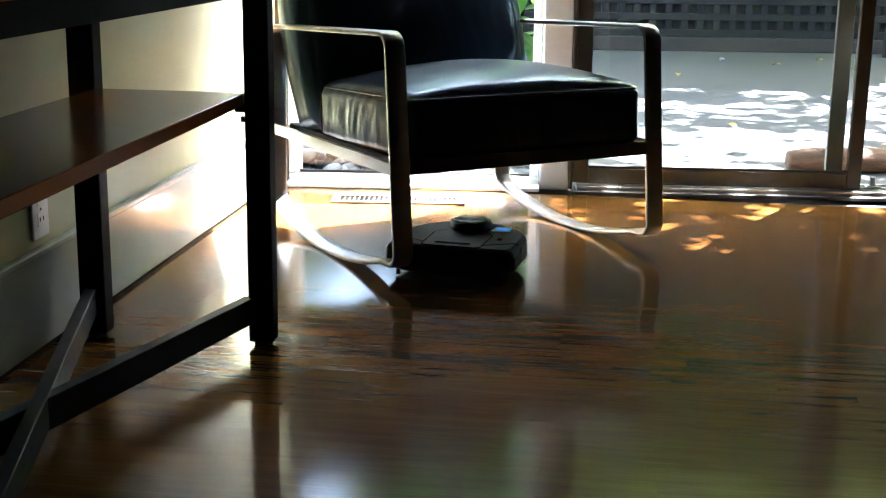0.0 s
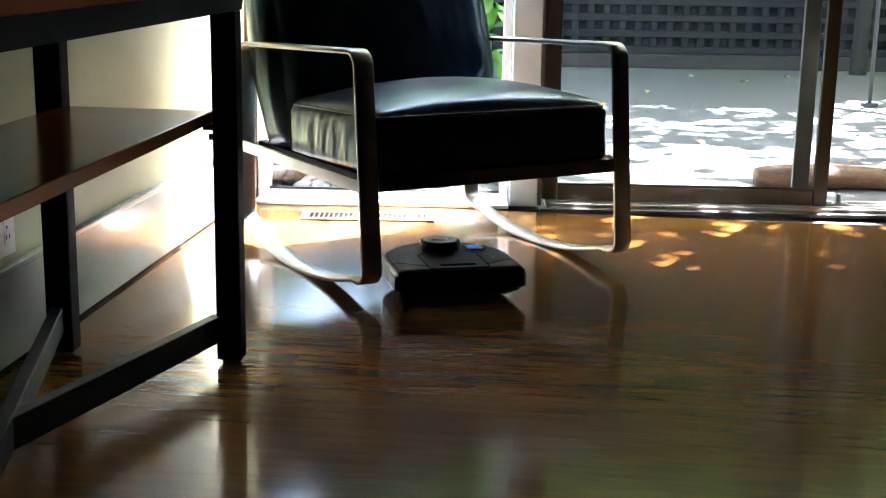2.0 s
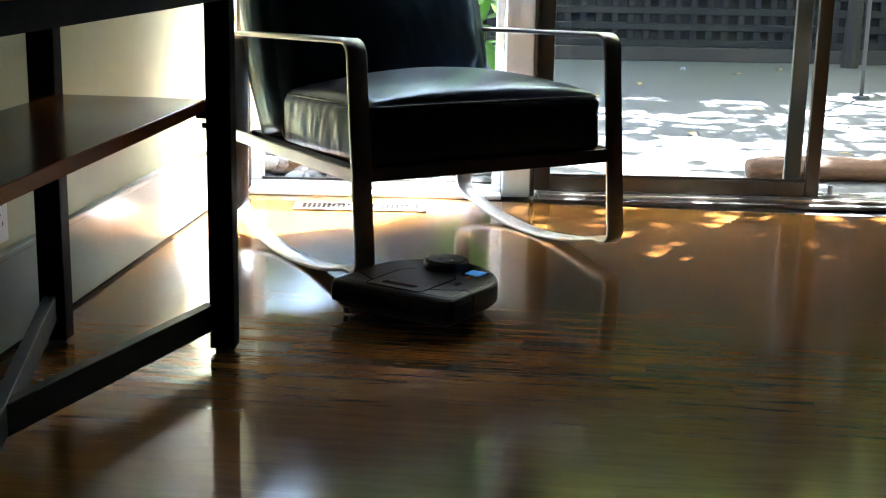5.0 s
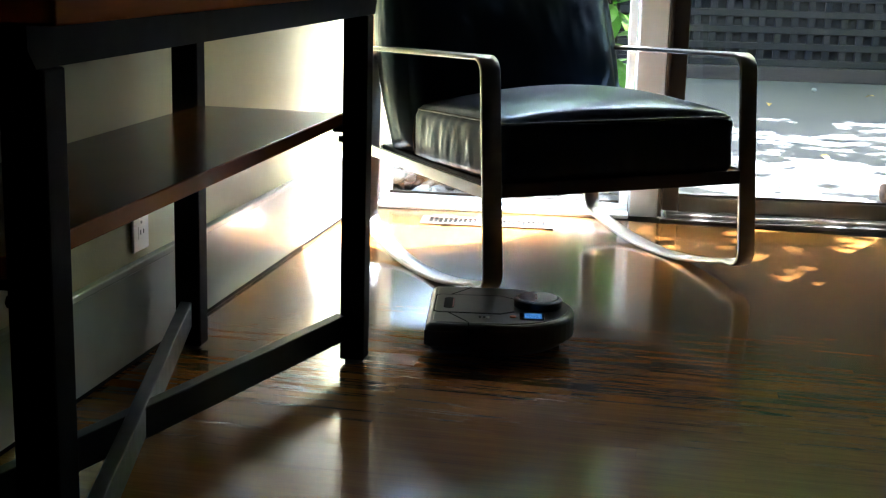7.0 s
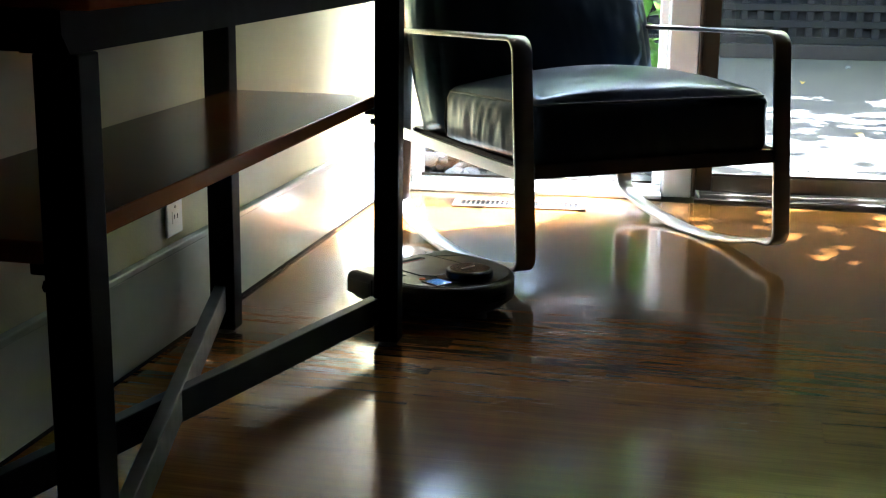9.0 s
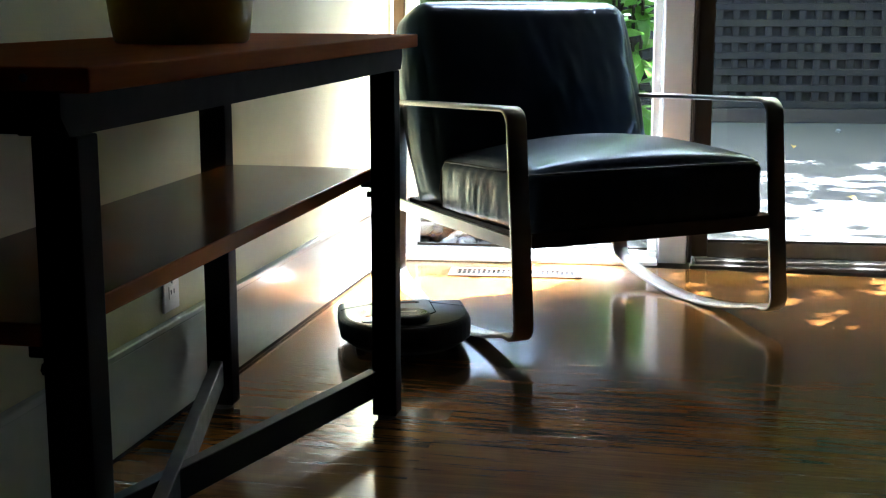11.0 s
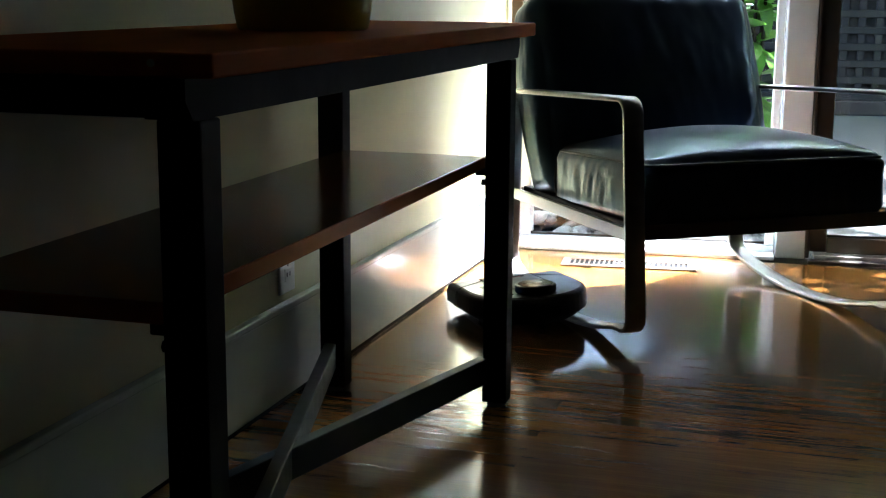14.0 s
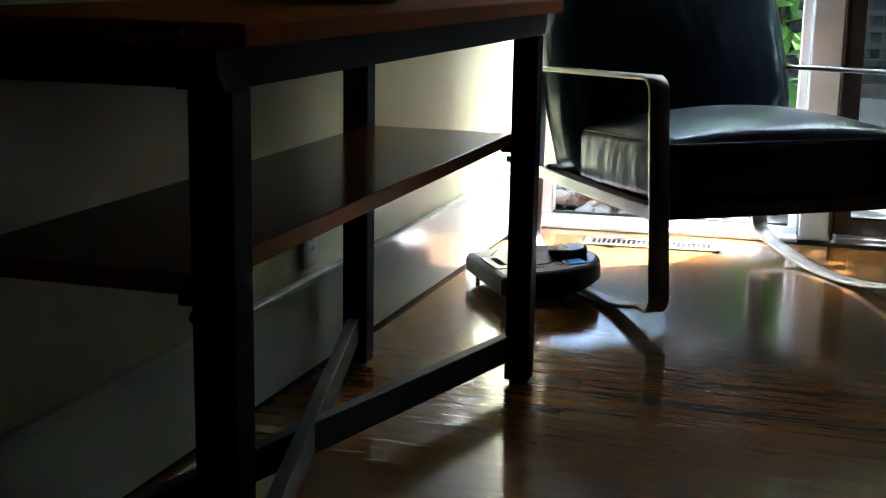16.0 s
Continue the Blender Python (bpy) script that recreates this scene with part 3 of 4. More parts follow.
def tree():
    """The tree whose crown shades the patio; trunk, limbs and an unseen crown of many small leaves, gapped to shape the
    sun spots.
    """
    r = random.Random(11)
    t = tagged(new("tree"), "patio tree with a rough dark trunk and an unseen crown gapped to shape its shade", "tree")
    t.matrix_basis = pose(1.95, 10.05, PZ)
    part("trunk", tube([(0, 0, -0.1), (0.02, 0, 0.8), (-0.05, 0.02, 1.8), (-0.12, 0.0, 3.0), (-0.1, 0, 3.8)], [0.066, 0.050, 0.046, 0.044, 0.038], 14), BARK, t)
    tips = [(-3.4, -1.2, 4.3), (-2.0, -2.6, 4.4), (0.6, -2.8, 4.2), (2.6, -1.6, 4.5), (-1.2, 1.6, 4.8), (1.4, 1.8, 4.9)]
    for a in tips:
        mid = Vector(a) * 0.45
        mid.z = 3.5
        part("limb", tube([(-0.1, 0, 2.9), tuple(mid), a], [0.05, 0.032, 0.012], 8), BARK, t)
    # one twig hangs down over the patio
    low = Vector((-0.33, -3.55, 1.02))
    high = Vector((-0.48, -3.4, 2.6))
    part("limb", tube([(-0.8, -2.6, 4.2), tuple(high), tuple(low)], [0.012, 0.007, 0.002], 6), BARK, t)
    blade = leaf_mesh(0.11, 0.026, 0.3, "hanging_leaf")
    for k in range(14):
        c = high.lerp(low, 0.35 + 0.65 * k / 13)
        part("leaf", blade, LEAF_TREE, t, "", Matrix.Translation(c) @ pose(0, 0, 0, r.uniform(-88, -62), r.uniform(-20, 20), r.uniform(0, 360)))
    verts, faces = [], []
    for k in range(60000):
        x, y = r.uniform(-4.2, 4.6), r.uniform(-4.6, 3.6)
        wx, wy = x + 1.95, y + 10.05
        z = r.uniform(3.4, 4.9)
        # leaves are dropped by where their shade falls: gaps of two sizes, none over the window's sun patch
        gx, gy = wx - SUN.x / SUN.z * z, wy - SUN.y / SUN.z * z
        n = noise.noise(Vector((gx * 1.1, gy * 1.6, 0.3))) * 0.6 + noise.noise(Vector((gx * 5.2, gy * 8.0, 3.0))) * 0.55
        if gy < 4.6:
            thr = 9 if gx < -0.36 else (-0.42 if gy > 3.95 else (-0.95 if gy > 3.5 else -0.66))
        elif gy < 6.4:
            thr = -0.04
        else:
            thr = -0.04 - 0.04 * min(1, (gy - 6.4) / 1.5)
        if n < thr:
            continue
        if len(faces) > 30000:
            break
        a, s = r.uniform(0, math.tau), r.uniform(0.05, 0.085) * (1.15 if gy < 3.95 else 1.0)
        d = Vector((math.cos(a), math.sin(a), r.uniform(-0.5, 0.3))).normalized() * s
        e = Vector((-d.y, d.x, r.uniform(-0.4, 0.4) * s)) * 0.5
        c = Vector((x, y, z))
        i = len(verts)
        verts += [c - d, c + e, c + d, c - e]
        faces.append((i, i + 1, i + 2, i + 3))
    me = bpy.data.meshes.new("crown")
    me.from_pydata([tuple(v) for v in verts], [], faces)
    me.materials.append(LEAF_TREE)
    crown = new("crown", me)
    crown.parent = t
    tagged(crown, "", "", "", "stuff")
    return t


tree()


def garden_log():
    g = tagged(new("log"), "short orange-brown split log lying on the patio", "log")
    g.matrix_basis = pose(0.64, 5.04, PZ, 0, 0, 8)
    bm = bmesh.new()
    n, m = 26, 14
    rings = []
    for i in range(n):
        x = i / (n - 1) * 1.25
        ring = []
        for j in range(m):
            a = j / m * math.tau
            q = 1 + 0.16 * noise.noise(Vector((x * 4, math.cos(a) * 1.4, math.sin(a) * 1.4)))
            end = min(1, 0.72 + 4 * min(x, 1.25 - x))
            ring.append(bm.verts.new((x, math.cos(a) * 0.066 * q * end, max(0.0, 0.042 + math.sin(a) * 0.048 * q * end))))
        rings.append(ring)
    for r0, r1 in zip(rings, rings[1:]):
        for j in range(m):
            bm.faces.new((r0[j], r0[(j + 1) % m], r1[(j + 1) % m], r1[j]))
    bm.faces.new(rings[0])
    bm.faces.new(rings[-1])
    part("log_body", bm, LOG, g, smooth=True)
    return g


garden_log()


def fallen_leaves():
    r = random.Random(9)
    me = leaf_mesh(0.07, 0.035, 0.3, "fallen_leaf")
    me.materials.append(DRY_LEAF)
    spots = [(1.07, 9.2), (0.35, 8.4), (1.5, 8.9), (0.1, 7.6), (0.9, 7.2), (1.35, 6.6), (0.5, 6.2), (1.1, 5.7), (0.25, 5.3), (1.4, 9.6)]
    for x, y in spots:
        ob = new("fallen_leaf", me)
        ob.matrix_basis = pose(x, y, PZ + 0.008, r.uniform(-8, 8), r.uniform(-8, 8), r.uniform(0, 360))
        tagged(ob, "small dry yellow leaf lying on the patio", "leaf", "fallen leaves on the patio")
    st = tagged(new("garden_stone", pebble(2.0, 0.7)), "small pale stone at the edge of the patio", "stone")
    st.data.materials.append(STONE)
    st.matrix_basis = pose(0.68, 9.25, PZ + 0.03)
    st.scale = (0.020, 0.018, 0.018)


fallen_leaves()


def patio_pole():
    p = tagged(new("pole"), "slim grey metal pole standing on the patio", "pole")
    p.matrix_basis = pose(1.63, 7.95, PZ)
    part("shaft", cylinder(0.012, 0.02, 2.3, 16), POLE, p, smooth=True)
    part("foot", cylinder(0.05, 0.0, 0.022, 20, bevel=0.004), POLE, p)
    return p


patio_pole()


# ---- console table ----
def console_table():
    t = tagged(new("console_table"), "console table with red-brown wooden top and black metal frame", "table")
    # it stands a little askew to the wall
    t.matrix_basis = Matrix.Translation((-0.86, 1.8, 0)) @ pose(0, 0, 0, 0, 0, 0.6) @ Matrix.Translation((0.86, -1.8, 0))
    FX0, FX1 = -0.709, -0.6595     # front legs
    RX0, RX1 = -1.060, -1.006     # rear legs
    NY0, NY1 = 1.155, 1.202
    FY0, FY1 = 2.442, 2.487
    top = part("tabletop", box(-1.090, -0.626, 1.119, 2.500, 0.743, 0.7675, 0.0025), TOP_WOOD, t)
    part("screw", cylinder(0.004, 0, 0.002, 12), STEEL, top, "", pose(-0.69, 1.1165, 0.757, 90))
    for x0, x1 in ((FX0, FX1), (RX0, RX1)):
        for y0, y1 in ((NY0, NY1), (FY0, FY1)):
            lg = part("leg", box(x0, x1, y0, y1, 0.010, 0.6985, 0.003), BLACK, t)
            part("foot", cylinder(0.019, 0.0, 0.012, 20, bevel=0.002), RUBBER, lg, "", pose((x0 + x1) / 2, (y0 + y1) / 2, 0))
    # long rails with cut-off ends under the top
    for x0, x1 in ((FX0, FX1), (RX0, RX1)):
        bm = bmesh.new()
        prof = [(1.142 - 0.030, 0.742), (1.142 - 0.030, 0.720), (1.142 - 0.004, 0.700), (2.485 + 0.004, 0.700), (2.485 + 0.030, 0.722), (2.485 + 0.030, 0.742)]
        prof = [(max(1.122, y) if y < 2 else min(2.501, y), z) for y, z in prof]
        a = [bm.verts.new((x0 - 0.002, y, z)) for y, z in prof]
        b = [bm.verts.new((x1 + 0.002, y, z)) for y, z in prof]
        bm.faces.new(a)
        bm.faces.new(b)
        for i in range(6):
            bm.faces.new((a[i], a[(i + 1) % 6], b[(i + 1) % 6], b[i]))
        part("long_rail", bm, BLACK, t)
    for y0, y1 in ((NY0 + 0.004, NY1 - 0.004), (FY0 + 0.004, FY1 - 0.004)):
        part("cross_rail", box(RX1 + 0.003, FX0 - 0.003, y0, y1, 0.699, 0.742, 0.002), BLACK, t)
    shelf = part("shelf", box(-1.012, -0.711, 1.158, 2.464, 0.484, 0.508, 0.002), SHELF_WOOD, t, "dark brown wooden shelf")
    for x, s in ((FX0, -1), (RX1, 1)):
        for y in ((NY0 + NY1) / 2, (FY0 + FY1) / 2):
            part("shelf_bracket", box(x + (0.0 if s > 0 else -0.022), x + (0.022 if s > 0 else 0.0), y - 0.012, y + 0.012, 0.470, 0.483, 0.002), BLACK, t)
            part("bolt", cylinder(0.007, 0.0, 0.012, 6), BLACK, t, "", pose(x, y, 0.456, 0, 90 * s, 0))
    # crossed low stretchers, halved at the middle
    ax, ay, bx, by = -0.708, FY0 + 0.012, -1.040, NY1 + 0.01
    for k, (p, q, dz) in enumerate((((ax, ay), (bx, by), 0.0), ((bx, ay), (ax, by), 0.003))):
        v = Vector((q[0] - p[0], q[1] - p[1]))
        m = pose((p[0] + q[0]) / 2, (p[1] + q[1]) / 2, 0, 0, 0, math.degrees(math.atan2(v.y, v.x)))
        part("stretcher", box(-v.length / 2, v.length / 2, -0.012, 0.012, 0.048 + dz, 0.1015 + dz, 0.002), BLACK_SATIN, t, "", m)
    return t


console_table()


def flower_pot():
    p = tagged(new("flower_pot"), "olive-green glazed ceramic pot on the console table", "pot")
    p.matrix_basis = pose(-0.853, 1.88, 0.767)
    prof = [(0.096, 0.0), (0.101, 0.004), (0.106, 0.03), (0.114, 0.10), (0.121, 0.17), (0.124, 0.176), (0.124, 0.195), (0.119, 0.198), (0.113, 0.195), (0.111, 0.165)]
    bm = bmesh.new()
    n = 48
    rings = [[bm.verts.new((r * math.cos(j * math.tau / n), r * math.sin(j * math.tau / n), z)) for j in range(n)] for r, z in prof]
    for r0, r1 in zip(rings, rings[1:]):
        for j in range(n):
            bm.faces.new((r0[j], r0[(j + 1) % n], r1[(j + 1) % n], r1[j]))
    bm.faces.new(rings[0])
    part("pot_body", bm, POT, p, smooth=True)
    part("soil", cylinder(0.1115, 0.150, 0.168, 32), SOIL, p)
    return p


flower_pot()


def wall_outlet():
    o = tagged(new("wall_outlet"), "white plastic outlet plate on the wall above the baseboard", "outlet")
    o.matrix_basis = pose(WX, 2.386, 0.278)
    part("plate", box(0.0005, 0.007, -0.036, 0.036, -0.058, 0.058, 0.003, 3), PLATE, o)
    for z in (-0.020, 0.020):
        part("socket", box(0.0072, 0.0085, -0.016, 0.016, z - 0.013, z + 0.013, 0.0008), PLATE, o)
        for y in (-0.007, 0.007):
            part("slot", box(0.0086, 0.0090, y - 0.0015, y + 0.0015, z - 0.004, z + 0.005), SLOT, o)
    part("screw", cylinder(0.003, 0.0072, 0.0088, 12), STEEL, o, "", pose(0, 0, 0, 0, 90, 0))
    return o


wall_outlet()


def floor_register():
    v = tagged(new("floor_register"), "tan metal floor register with a row of slots by the window", "vent")
    v.matrix_basis = pose(-0.668, 3.945, 0.0, 0, 0, 6.5)
    L, W = 0.412, 0.118
    for x0, x1, y0, y1 in ((-L / 2, L / 2, -W / 2, -W / 2 + 0.024), (-L / 2, L / 2, W / 2 - 0.024, W / 2), (-L / 2, -L / 2 + 0.024, -W / 2 + 0.024, W / 2 - 0.024), (L / 2 - 0.024, L / 2, -W / 2 + 0.024, W / 2 - 0.024)):
        part("rim", box(x0, x1, y0, y1, 0.0006, 0.006, 0.002), VENT, v)
    # thin near-black sheet under the slats, painted for the duct's dark depth
    part("duct_shade", box(-L / 2 + 0.022, L / 2 - 0.022, -W / 2 + 0.022, W / 2 - 0.022, 0.0006, 0.0012), SLOT, v)
    n = 24
    slat = to_mesh(box(-0.0026, 0.0026, -W / 2 + 0.024, W / 2 - 0.024, 0.0014, 0.0052, 0.0008, 1), "slat")
    for i in range(n + 1):
        part("slat", slat, VENT, v, "", pose(-L / 2 + 0.024 + (L - 0.048) * i / n, 0, 0))
    return v


floor_register()


# ---- rocking chair ----
def rocking_chair():
    c = tagged(new("rocking_chair"), "black leather lounge rocker on a flat brushed-steel frame", "chair")
    TH, W = 37.17, 0.742
    u = Vector((math.cos(radians(TH)), math.sin(radians(TH)), 0))
    org = Vector((-0.4827, 2.9429, 0)) + u * W / 2
    c.matrix_basis = pose(org.x, org.y, 0, 0, 0, TH)
    sw, th = 0.050, 0.011
    # the loop of one side: arm, front post, rocker, rear post
    rk = []
    for i in range(13):
        s = 0.075 + i * (0.70 - 0.075) / 12
        rk.append((s, 0.0055 + 0.4245 * (s - 0.3875) ** 2, 0))
    path = rounded([(0.752, 0.557, 0.030), (0.059, 0.586, 0.038), (0.005, 0.046, 0.034)] + rk + [(0.768, 0.072, 0.045)], 0.03)
    loop = to_mesh(strap(path, sw, th, closed=True), "side_loop", True)
    for x in (-W / 2, W / 2):
        part("side_loop", loop, STEEL, c, "flat brushed-steel loop of arm, post and rocker", pose(x, 0, 0))
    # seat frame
    part("front_rail", box(-W / 2 + sw / 2 + 0.001, W / 2 - sw / 2 - 0.001, 0.022, 0.032, 0.262, 0.297, 0.002), STEEL_SHADED, c)
    part("rear_rail", box(-W / 2 + sw / 2 + 0.001, W / 2 - sw / 2 - 0.001, 0.745, 0.755, 0.256, 0.286, 0.002), STEEL, c)
    for x in (-W / 2, W / 2):
        part("side_rail", box(x - sw / 2 + 0.004, x - sw / 2 + 0.014, 0.035, 0.750, 0.262, 0.292, 0.002), STEEL, c) if x < 0 else \
            part("side_rail", box(x + sw / 2 - 0.014, x + sw / 2 - 0.004, 0.035, 0.750, 0.262, 0.292, 0.002), STEEL, c)
        for z in (0.277, 0.535):
            part("bolt", cylinder(0.009, 0.0, 0.010, 12, bevel=0.002), STEEL, c, "", pose(x, 0.772 if z < 0.4 else 0.765, z, 90))
    # panel added to darken the cushions' lower edges and block light off the floor
    part("seat_shade_panel", box(-W / 2 + sw / 2 + 0.002, W / 2 - sw / 2 - 0.002, 0.034, 0.742, 0.264, 0.290, 0.003), BLACK, c, "black panel added under the seat to block floor bounce")
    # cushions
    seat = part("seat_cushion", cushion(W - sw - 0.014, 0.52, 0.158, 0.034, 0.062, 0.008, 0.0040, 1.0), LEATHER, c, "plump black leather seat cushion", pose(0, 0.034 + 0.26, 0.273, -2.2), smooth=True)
    hx, hy = (W - sw - 0.014) / 2, 0.26
    px, py, pr = hx - 0.009, hy - 0.009, 0.026
    pts = [(-px - 0.003, py - 0.004, 0.02), (-px - 0.009, py - 0.004, 0.07), (-px - 0.004, py - 0.006, 0.125), (-px, py - 0.020, 0.148)] + [(-px, y, 0.149) for y in (py * 0.5, 0.0, -py * 0.5)]
    for cx, cy, a0 in ((-px + pr, -py + pr, math.pi), (px - pr, -py + pr, 1.5 * math.pi)):
        for k in range(7):
            a = a0 + k * math.pi / 12
            pts.append((cx + pr * math.cos(a), cy + pr * math.sin(a), 0.149))
        if cx < 0:
            pts += [(x, -py - 0.004 * (1 - (x / px) ** 2), 0.150) for x in (-px * 0.6, -px * 0.3, 0, px * 0.3, px * 0.6)]
    pts += [(px, y, 0.149) for y in (-py * 0.5, 0.0, py * 0.5, py)]
    part("piping", tube(pts, 0.0032, 8), PIPING, seat, "raised leather piping", smooth=True)
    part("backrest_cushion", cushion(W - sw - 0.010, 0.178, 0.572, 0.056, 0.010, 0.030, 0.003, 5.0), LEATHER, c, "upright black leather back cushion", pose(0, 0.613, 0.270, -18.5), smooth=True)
    return c


rocking_chair()


# ---- robot vacuum ----
def robot_vacuum():
    rob = tagged(new("robot_vacuum"), "black D-shaped robot vacuum with raised turret and small lit display", "robot vacuum")
    R, F = 0.159, 0.153

    def dshape(grow, front):
        r = R + grow
        o = [(r, front - 0.012), (r - 0.004, front - 0.004), (r - 0.012, front), (-r + 0.012, front), (-r + 0.004, front - 0.004), (-r, front - 0.012)]
        for i in range(25):
            a = math.pi + i * math.pi / 24
            o.append((r * math.cos(a), r * math.sin(a)))
        return o

    # upper shell, and a chassis that draws in towards the floor
    part("body", prism(dshape(0, F), 0.034, 0.083, 0.014, 4, 0.003), ROBOT, rob)
    bm = bmesh.new()
    tiers = [[bm.verts.new((x, y, z)) for x, y in dshape(g, F + g)] for g, z in ((-0.004, 0.036), (-0.012, 0.024), (-0.030, 0.012))]
    bm.faces.new(tiers[0])
    bm.faces.new(tiers[-1][::-1])
    for u, w in zip(tiers, tiers[1:]):
        for i in range(len(u)):
            bm.faces.new((u[i], u[(i + 1) % len(u)], w[(i + 1) % len(u)], w[i]))
    part("chassis", bm, RUBBER, rob)
    part("top_panel", prism(dshape(-0.014, F - 0.014), 0.0831, 0.0845, 0.002, 2), ROBOT_TOP, rob, "dark grey top cover")
    # bumper: a shell round the front and half of the sides
    bm = bmesh.new()
    out = [(R + 0.0018, 0.072), (R + 0.0018, F - 0.010), (R - 0.008, F + 0.0018), (-R + 0.008, F + 0.0018), (-R - 0.0018, F - 0.010), (-R - 0.0018, 0.072)]
    inn = [(R + 0.0005, 0.072), (R + 0.0005, F - 0.011), (R - 0.010, F + 0.0005), (-R + 0.010, F + 0.0005), (-R - 0.0005, F - 0.011), (-R - 0.0005, 0.072)]
    ring = out + inn[::-1]
    lo = [bm.verts.new((x, y, 0.037)) for x, y in ring]
    hi = [bm.verts.new((x, y, 0.068)) for x, y in ring]
    bm.faces.new(lo[::-1])
    bm.faces.new(hi)
    for i in range(len(ring)):
        bm.faces.new((lo[i], lo[(i + 1) % len(ring)], hi[(i + 1) % len(ring)], hi[i]))
    part("bumper", bm, ROBOT, rob)
    tur = part("turret", cylinder(0.052, 0.0845, 0.105, 40, bevel=0.005), ROBOT, rob, "round laser turret", pose(0, -0.080, 0))
    part("turret_cap", cylinder(0.044, 0.105, 0.1062, 40, bevel=0.0008), ROBOT_GLOSS, tur)
    # dust bin lid with its seam and grip
    lid = part("bin_lid", prism([(-0.062, 0.138), (0.062, 0.138), (0.070, 0.130), (0.072, 0.0), (0.050, -0.028), (-0.050, -0.028), (-0.072, 0.0), (-0.070, 0.130)], 0.0846, 0.0860, 0.001, 2), ROBOT_TOP, rob, "dust bin lid")
    slot = [(0.034 + 0.011 * math.cos(k * math.pi / 8 - math.pi / 2), 0.110 + 0.011 * math.sin(k * math.pi / 8 - math.pi / 2)) for k in range(9)]
    slot += [(-x, 0.220 - y) for x, y in slot]
    # no recess is cut: its shade is a near-black patch on the lid
    part("grip", prism(slot, 0.0861, 0.0864), SLOT, lid, "flat dark patch standing in for the shaded grip recess")
    part("grip_lip", box(-0.034, 0.034, 0.0995, 0.1025, 0.0865, 0.0869, 0.0001, 1), BIN_RED, lid, "dark red edge inside the grip")
    rim = [(-0.052, -0.030), (-0.0745, 0.0), (-0.0725, 0.132), (-0.063, 0.1405), (0.063, 0.1405), (0.0725, 0.132), (0.0745, 0.0), (0.052, -0.030)]
    part("seam", tube([(x, y, 0.0846) for x, y in rim], 0.0014, 6), SLOT, rob)
    for sx in (-1, 1):
        part("seam", tube([(sx * 0.0735, 0.109, 0.0846), (sx * 0.142, 0.066, 0.0842), (sx * 0.154, 0.064, 0.080)], 0.0014, 6), SLOT, rob)
        part("seam", tube([(sx * 0.1592, 0.064, 0.076), (sx * 0.1592, 0.064, 0.038)], 0.0012, 6), SLOT, rob)
    for z in (0.044, 0.056):
        part("exhaust_slot", box(-0.030, 0.030, -R - 0.0006, -R + 0.004, z, z + 0.003), ROBOT_GLOSS, rob)
    disp = part("display", box(-0.110, -0.062, -0.090, -0.040, 0.0846, 0.0868, 0.0015), ROBOT_GLOSS, rob, "small display")
    part("screen", box(-0.104, -0.068, -0.086, -0.050, 0.0869, 0.0873), SCREEN, disp, "lit blue-white screen")
    part("start_button", cylinder(0.007, 0.0846, 0.0872, 20, bevel=0.001), ORANGE, rob, "orange start button", pose(-0.092, -0.026, 0))
    for i in range(3):
        part("printed_mark", box(-0.106, -0.094, 0.022 + i * 0.009, 0.027 + i * 0.009, 0.0846, 0.0849), ROBOT_GLOSS, rob)
    part("printed_mark", box(-0.020, 0.020, -0.078, -0.073, 0.1063, 0.1065), PLATE, rob)
    for x in (-0.11, 0.11):
        part("wheel", cylinder(0.030, -0.010, 0.010, 24), RUBBER, rob, "", pose(x, 0.0, 0.030, 0, 90, 0))
    part("caster", cylinder(0.012, 0.0, 0.014, 16), RUBBER, rob, "", pose(0, -0.118, 0))
    part("side_brush", cylinder(0.006, 0.004, 0.016, 12), RUBBER, rob, "", pose(0.13, 0.13, 0))
    return rob


robot = robot_vacuum()


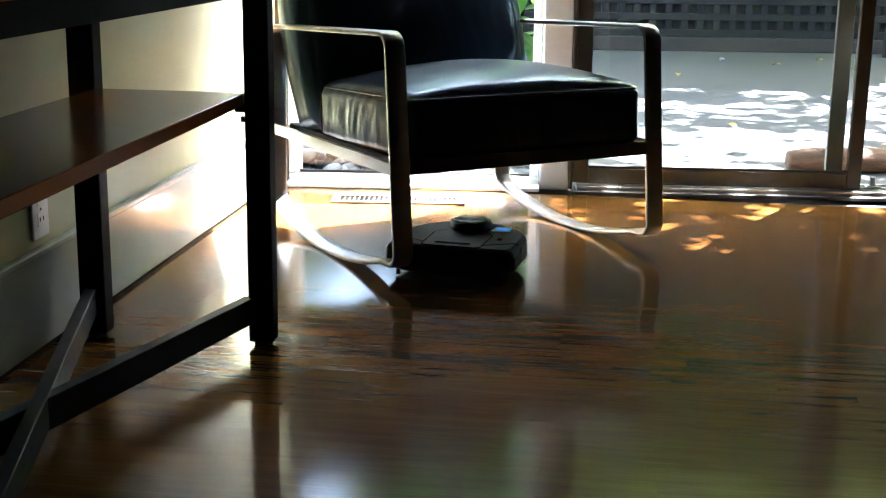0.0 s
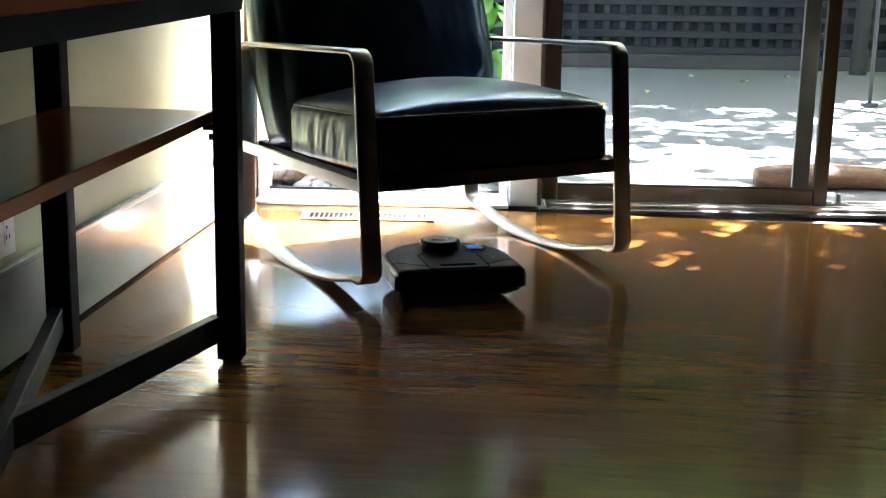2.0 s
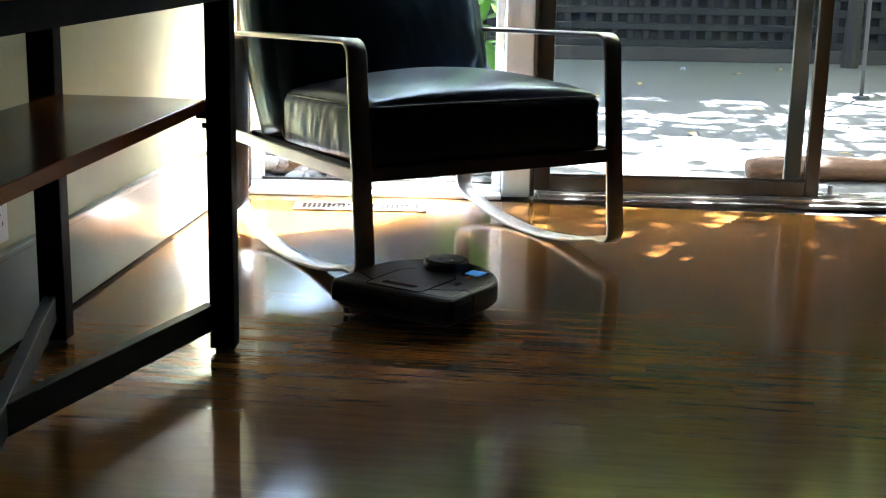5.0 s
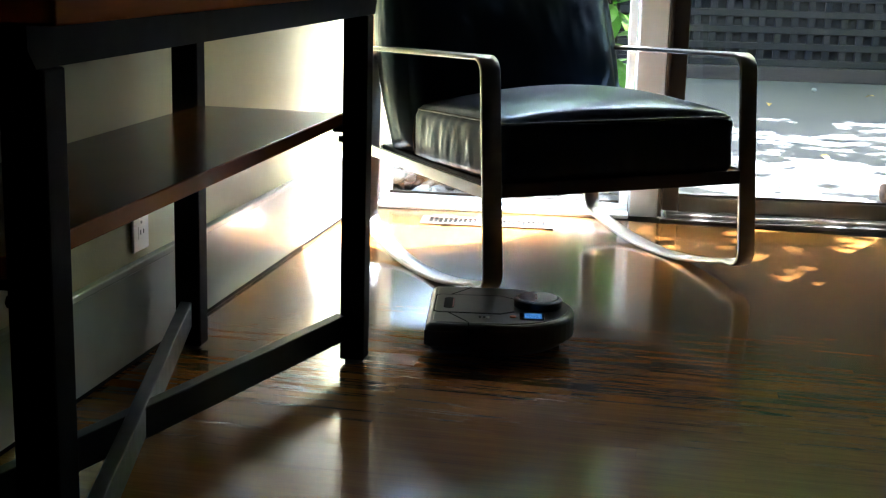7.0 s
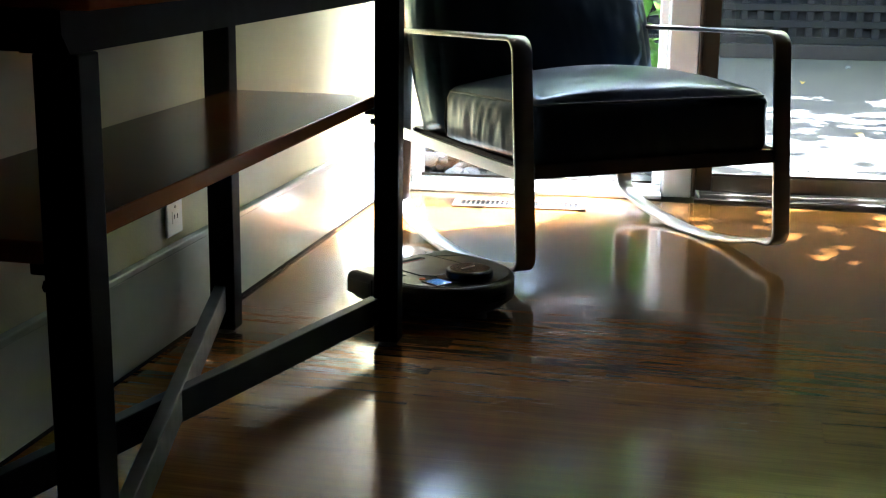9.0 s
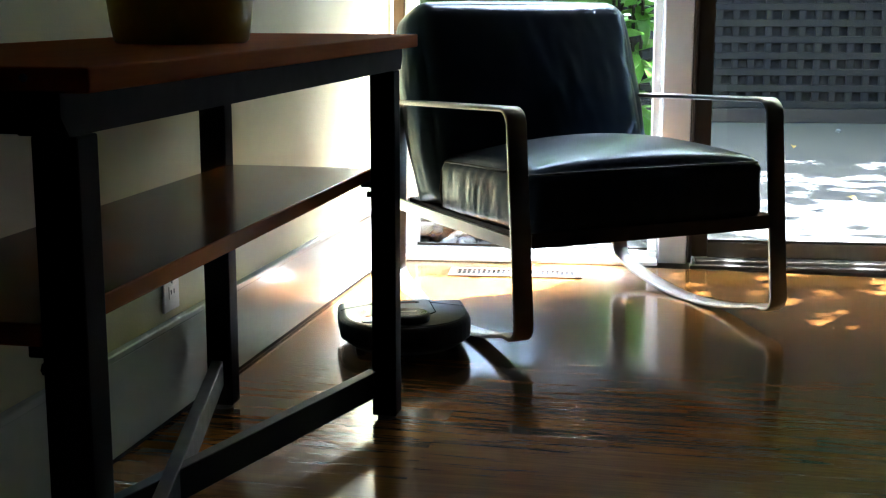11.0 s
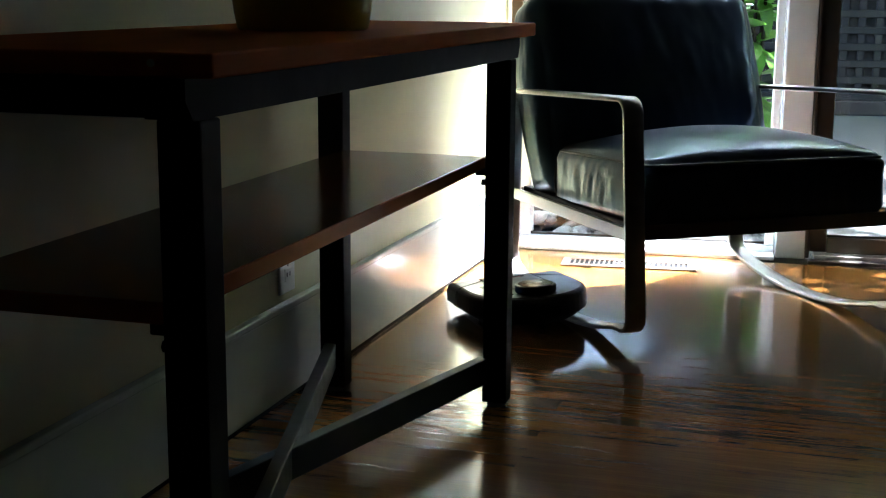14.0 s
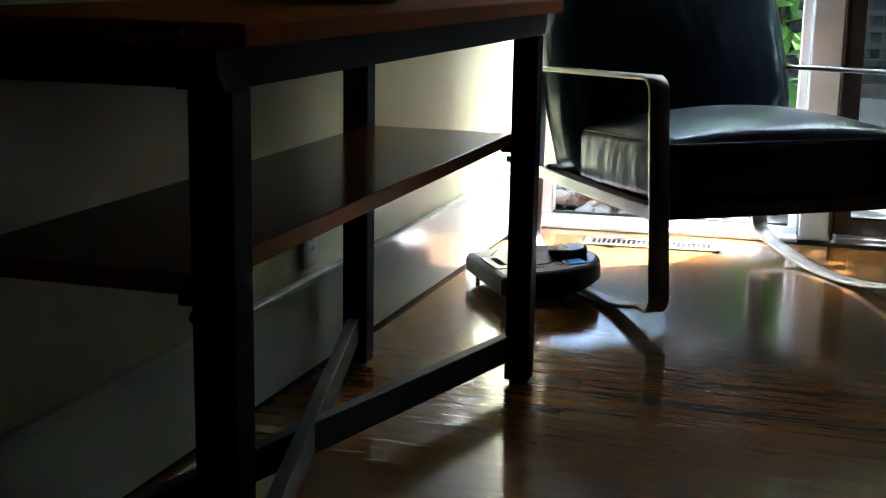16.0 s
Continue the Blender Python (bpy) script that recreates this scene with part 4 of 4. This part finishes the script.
# ---- floor boards ----
def floor_boards():
    r = random.Random(21)
    width = 0.0572
    lengths = [0.55, 0.72, 0.88, 1.02, 1.2]
    meshes = {}
    for L in lengths:
        meshes[L] = to_mesh(box(0.00007, L - 0.00007, 0.00007, width - 0.00007, -0.0135, 0.0), "floor_board")
    count = 0
    ends = []
    y = 1.33
    rows = int((4.155 - y) / width)
    for i in range(rows):
        x = -1.118
        while x < 1.55 and count < 296:
            L = r.choice(lengths)
            part("floor_board", meshes[L], OAK, floor, "", pose(x, y + i * width, r.uniform(-0.00003, 0.0), r.uniform(-0.02, 0.02), 0, 0))
            x += L
            count += 1
        ends.append(x)
    # the boards past the open floor, joined
    verts, faces = [], []

    def plank(x0, x1, y0, y1):
        i = len(verts)
        verts.extend([(x0, y0, -0.0135), (x1, y0, -0.0135), (x1, y1, -0.0135), (x0, y1, -0.0135), (x0, y0, 0), (x1, y0, 0), (x1, y1, 0), (x0, y1, 0)])
        faces.extend([(i + a, i + b, i + c_, i + d) for a, b, c_, d in ((4, 5, 6, 7), (0, 1, 5, 4), (1, 2, 6, 5), (2, 3, 7, 6), (3, 0, 4, 7))])

    yy = y - width
    while yy > -5.08:
        xx = -1.118
        while xx < 6.5:
            L = r.choice(lengths)
            plank(xx + 0.0001, min(6.59, xx + L) - 0.0001, yy + 0.0001, yy + width - 0.0001)
            xx += L
        yy -= width
    for i in range(rows):
        xx = ends[i]
        while xx < 6.5:
            L = r.choice(lengths)
            plank(xx + 0.0001, min(6.59, xx + L) - 0.0001, y + i * width + 0.0001, y + (i + 1) * width - 0.0001)
            xx += L
    me = bpy.data.meshes.new("rest_of_boards")
    me.from_pydata(verts, [], faces)
    me.materials.append(OAK)
    ob = new("rest_of_boards", me)
    ob.parent = floor
    tagged(ob, "", "", "", "stuff")


floor_boards()


def motions():
    # the robot's way over the floor: seconds, x, y, heading in degrees (its flat front looks along the heading)
    # and the tilt that the chair's rocker under one side gives it
    rows = [
        (0, -0.371, 3.164, -97, 0, 0), (0.5, -0.368, 3.180, -86, 0, 0), (1, -0.369, 3.204, -76, 0, 0), (1.5, -0.352, 3.187, -69, 0, 0),
        (2, -0.330, 3.131, -70, 0, 0), (2.5, -0.322, 3.079, -80, 0, 0), (3, -0.310, 3.022, -80, 0, 0), (3.5, -0.301, 2.971, -80, 0, 0),
        (4, -0.299, 2.925, -92, 0, 0), (5.3, -0.335, 2.80, -122, 0, 0), (6.5, -0.380, 2.703, -153, 0, 0), (7, -0.426, 2.682, -171, 0, 0),
        (7.5, -0.478, 2.679, -186, 0, 0), (8, -0.549, 2.675, -192, 0, 0), (9.3, -0.665, 2.80, -219, 0, 0), (10.5, -0.756, 2.905, -240, 0, 0),
        (11, -0.788, 3.014, -251, -0.3, -0.4), (11.5, -0.806, 3.056, -265, 0.2, -2.0), (12, -0.801, 3.078, -278, 0.5, -3.2),
        (12.5, -0.795, 3.105, -282, 0.5, -3.3), (13, -0.795, 3.132, -276, 0.5, -3.4), (13.5, -0.792, 3.153, -257, 1.6, -4.0),
        (14, -0.807, 3.177, -234, 0.3, -3.4), (14.5, -0.840, 3.215, -203, 0.8, -0.4), (15, -0.874, 3.228, -184, 0.7, -1.4),
        (15.5, -0.862, 3.240, -168, 2.6, -1.6), (16, -0.842, 3.244, -146, 2.2, -3.3),
    ]
    walk(robot, [(t, pose(x, y, 0.00115 * math.hypot(u, w), u, w, 0) @ pose(0, 0, 0, 0, 0, a - 90)) for t, x, y, a, u, w in rows])


motions()
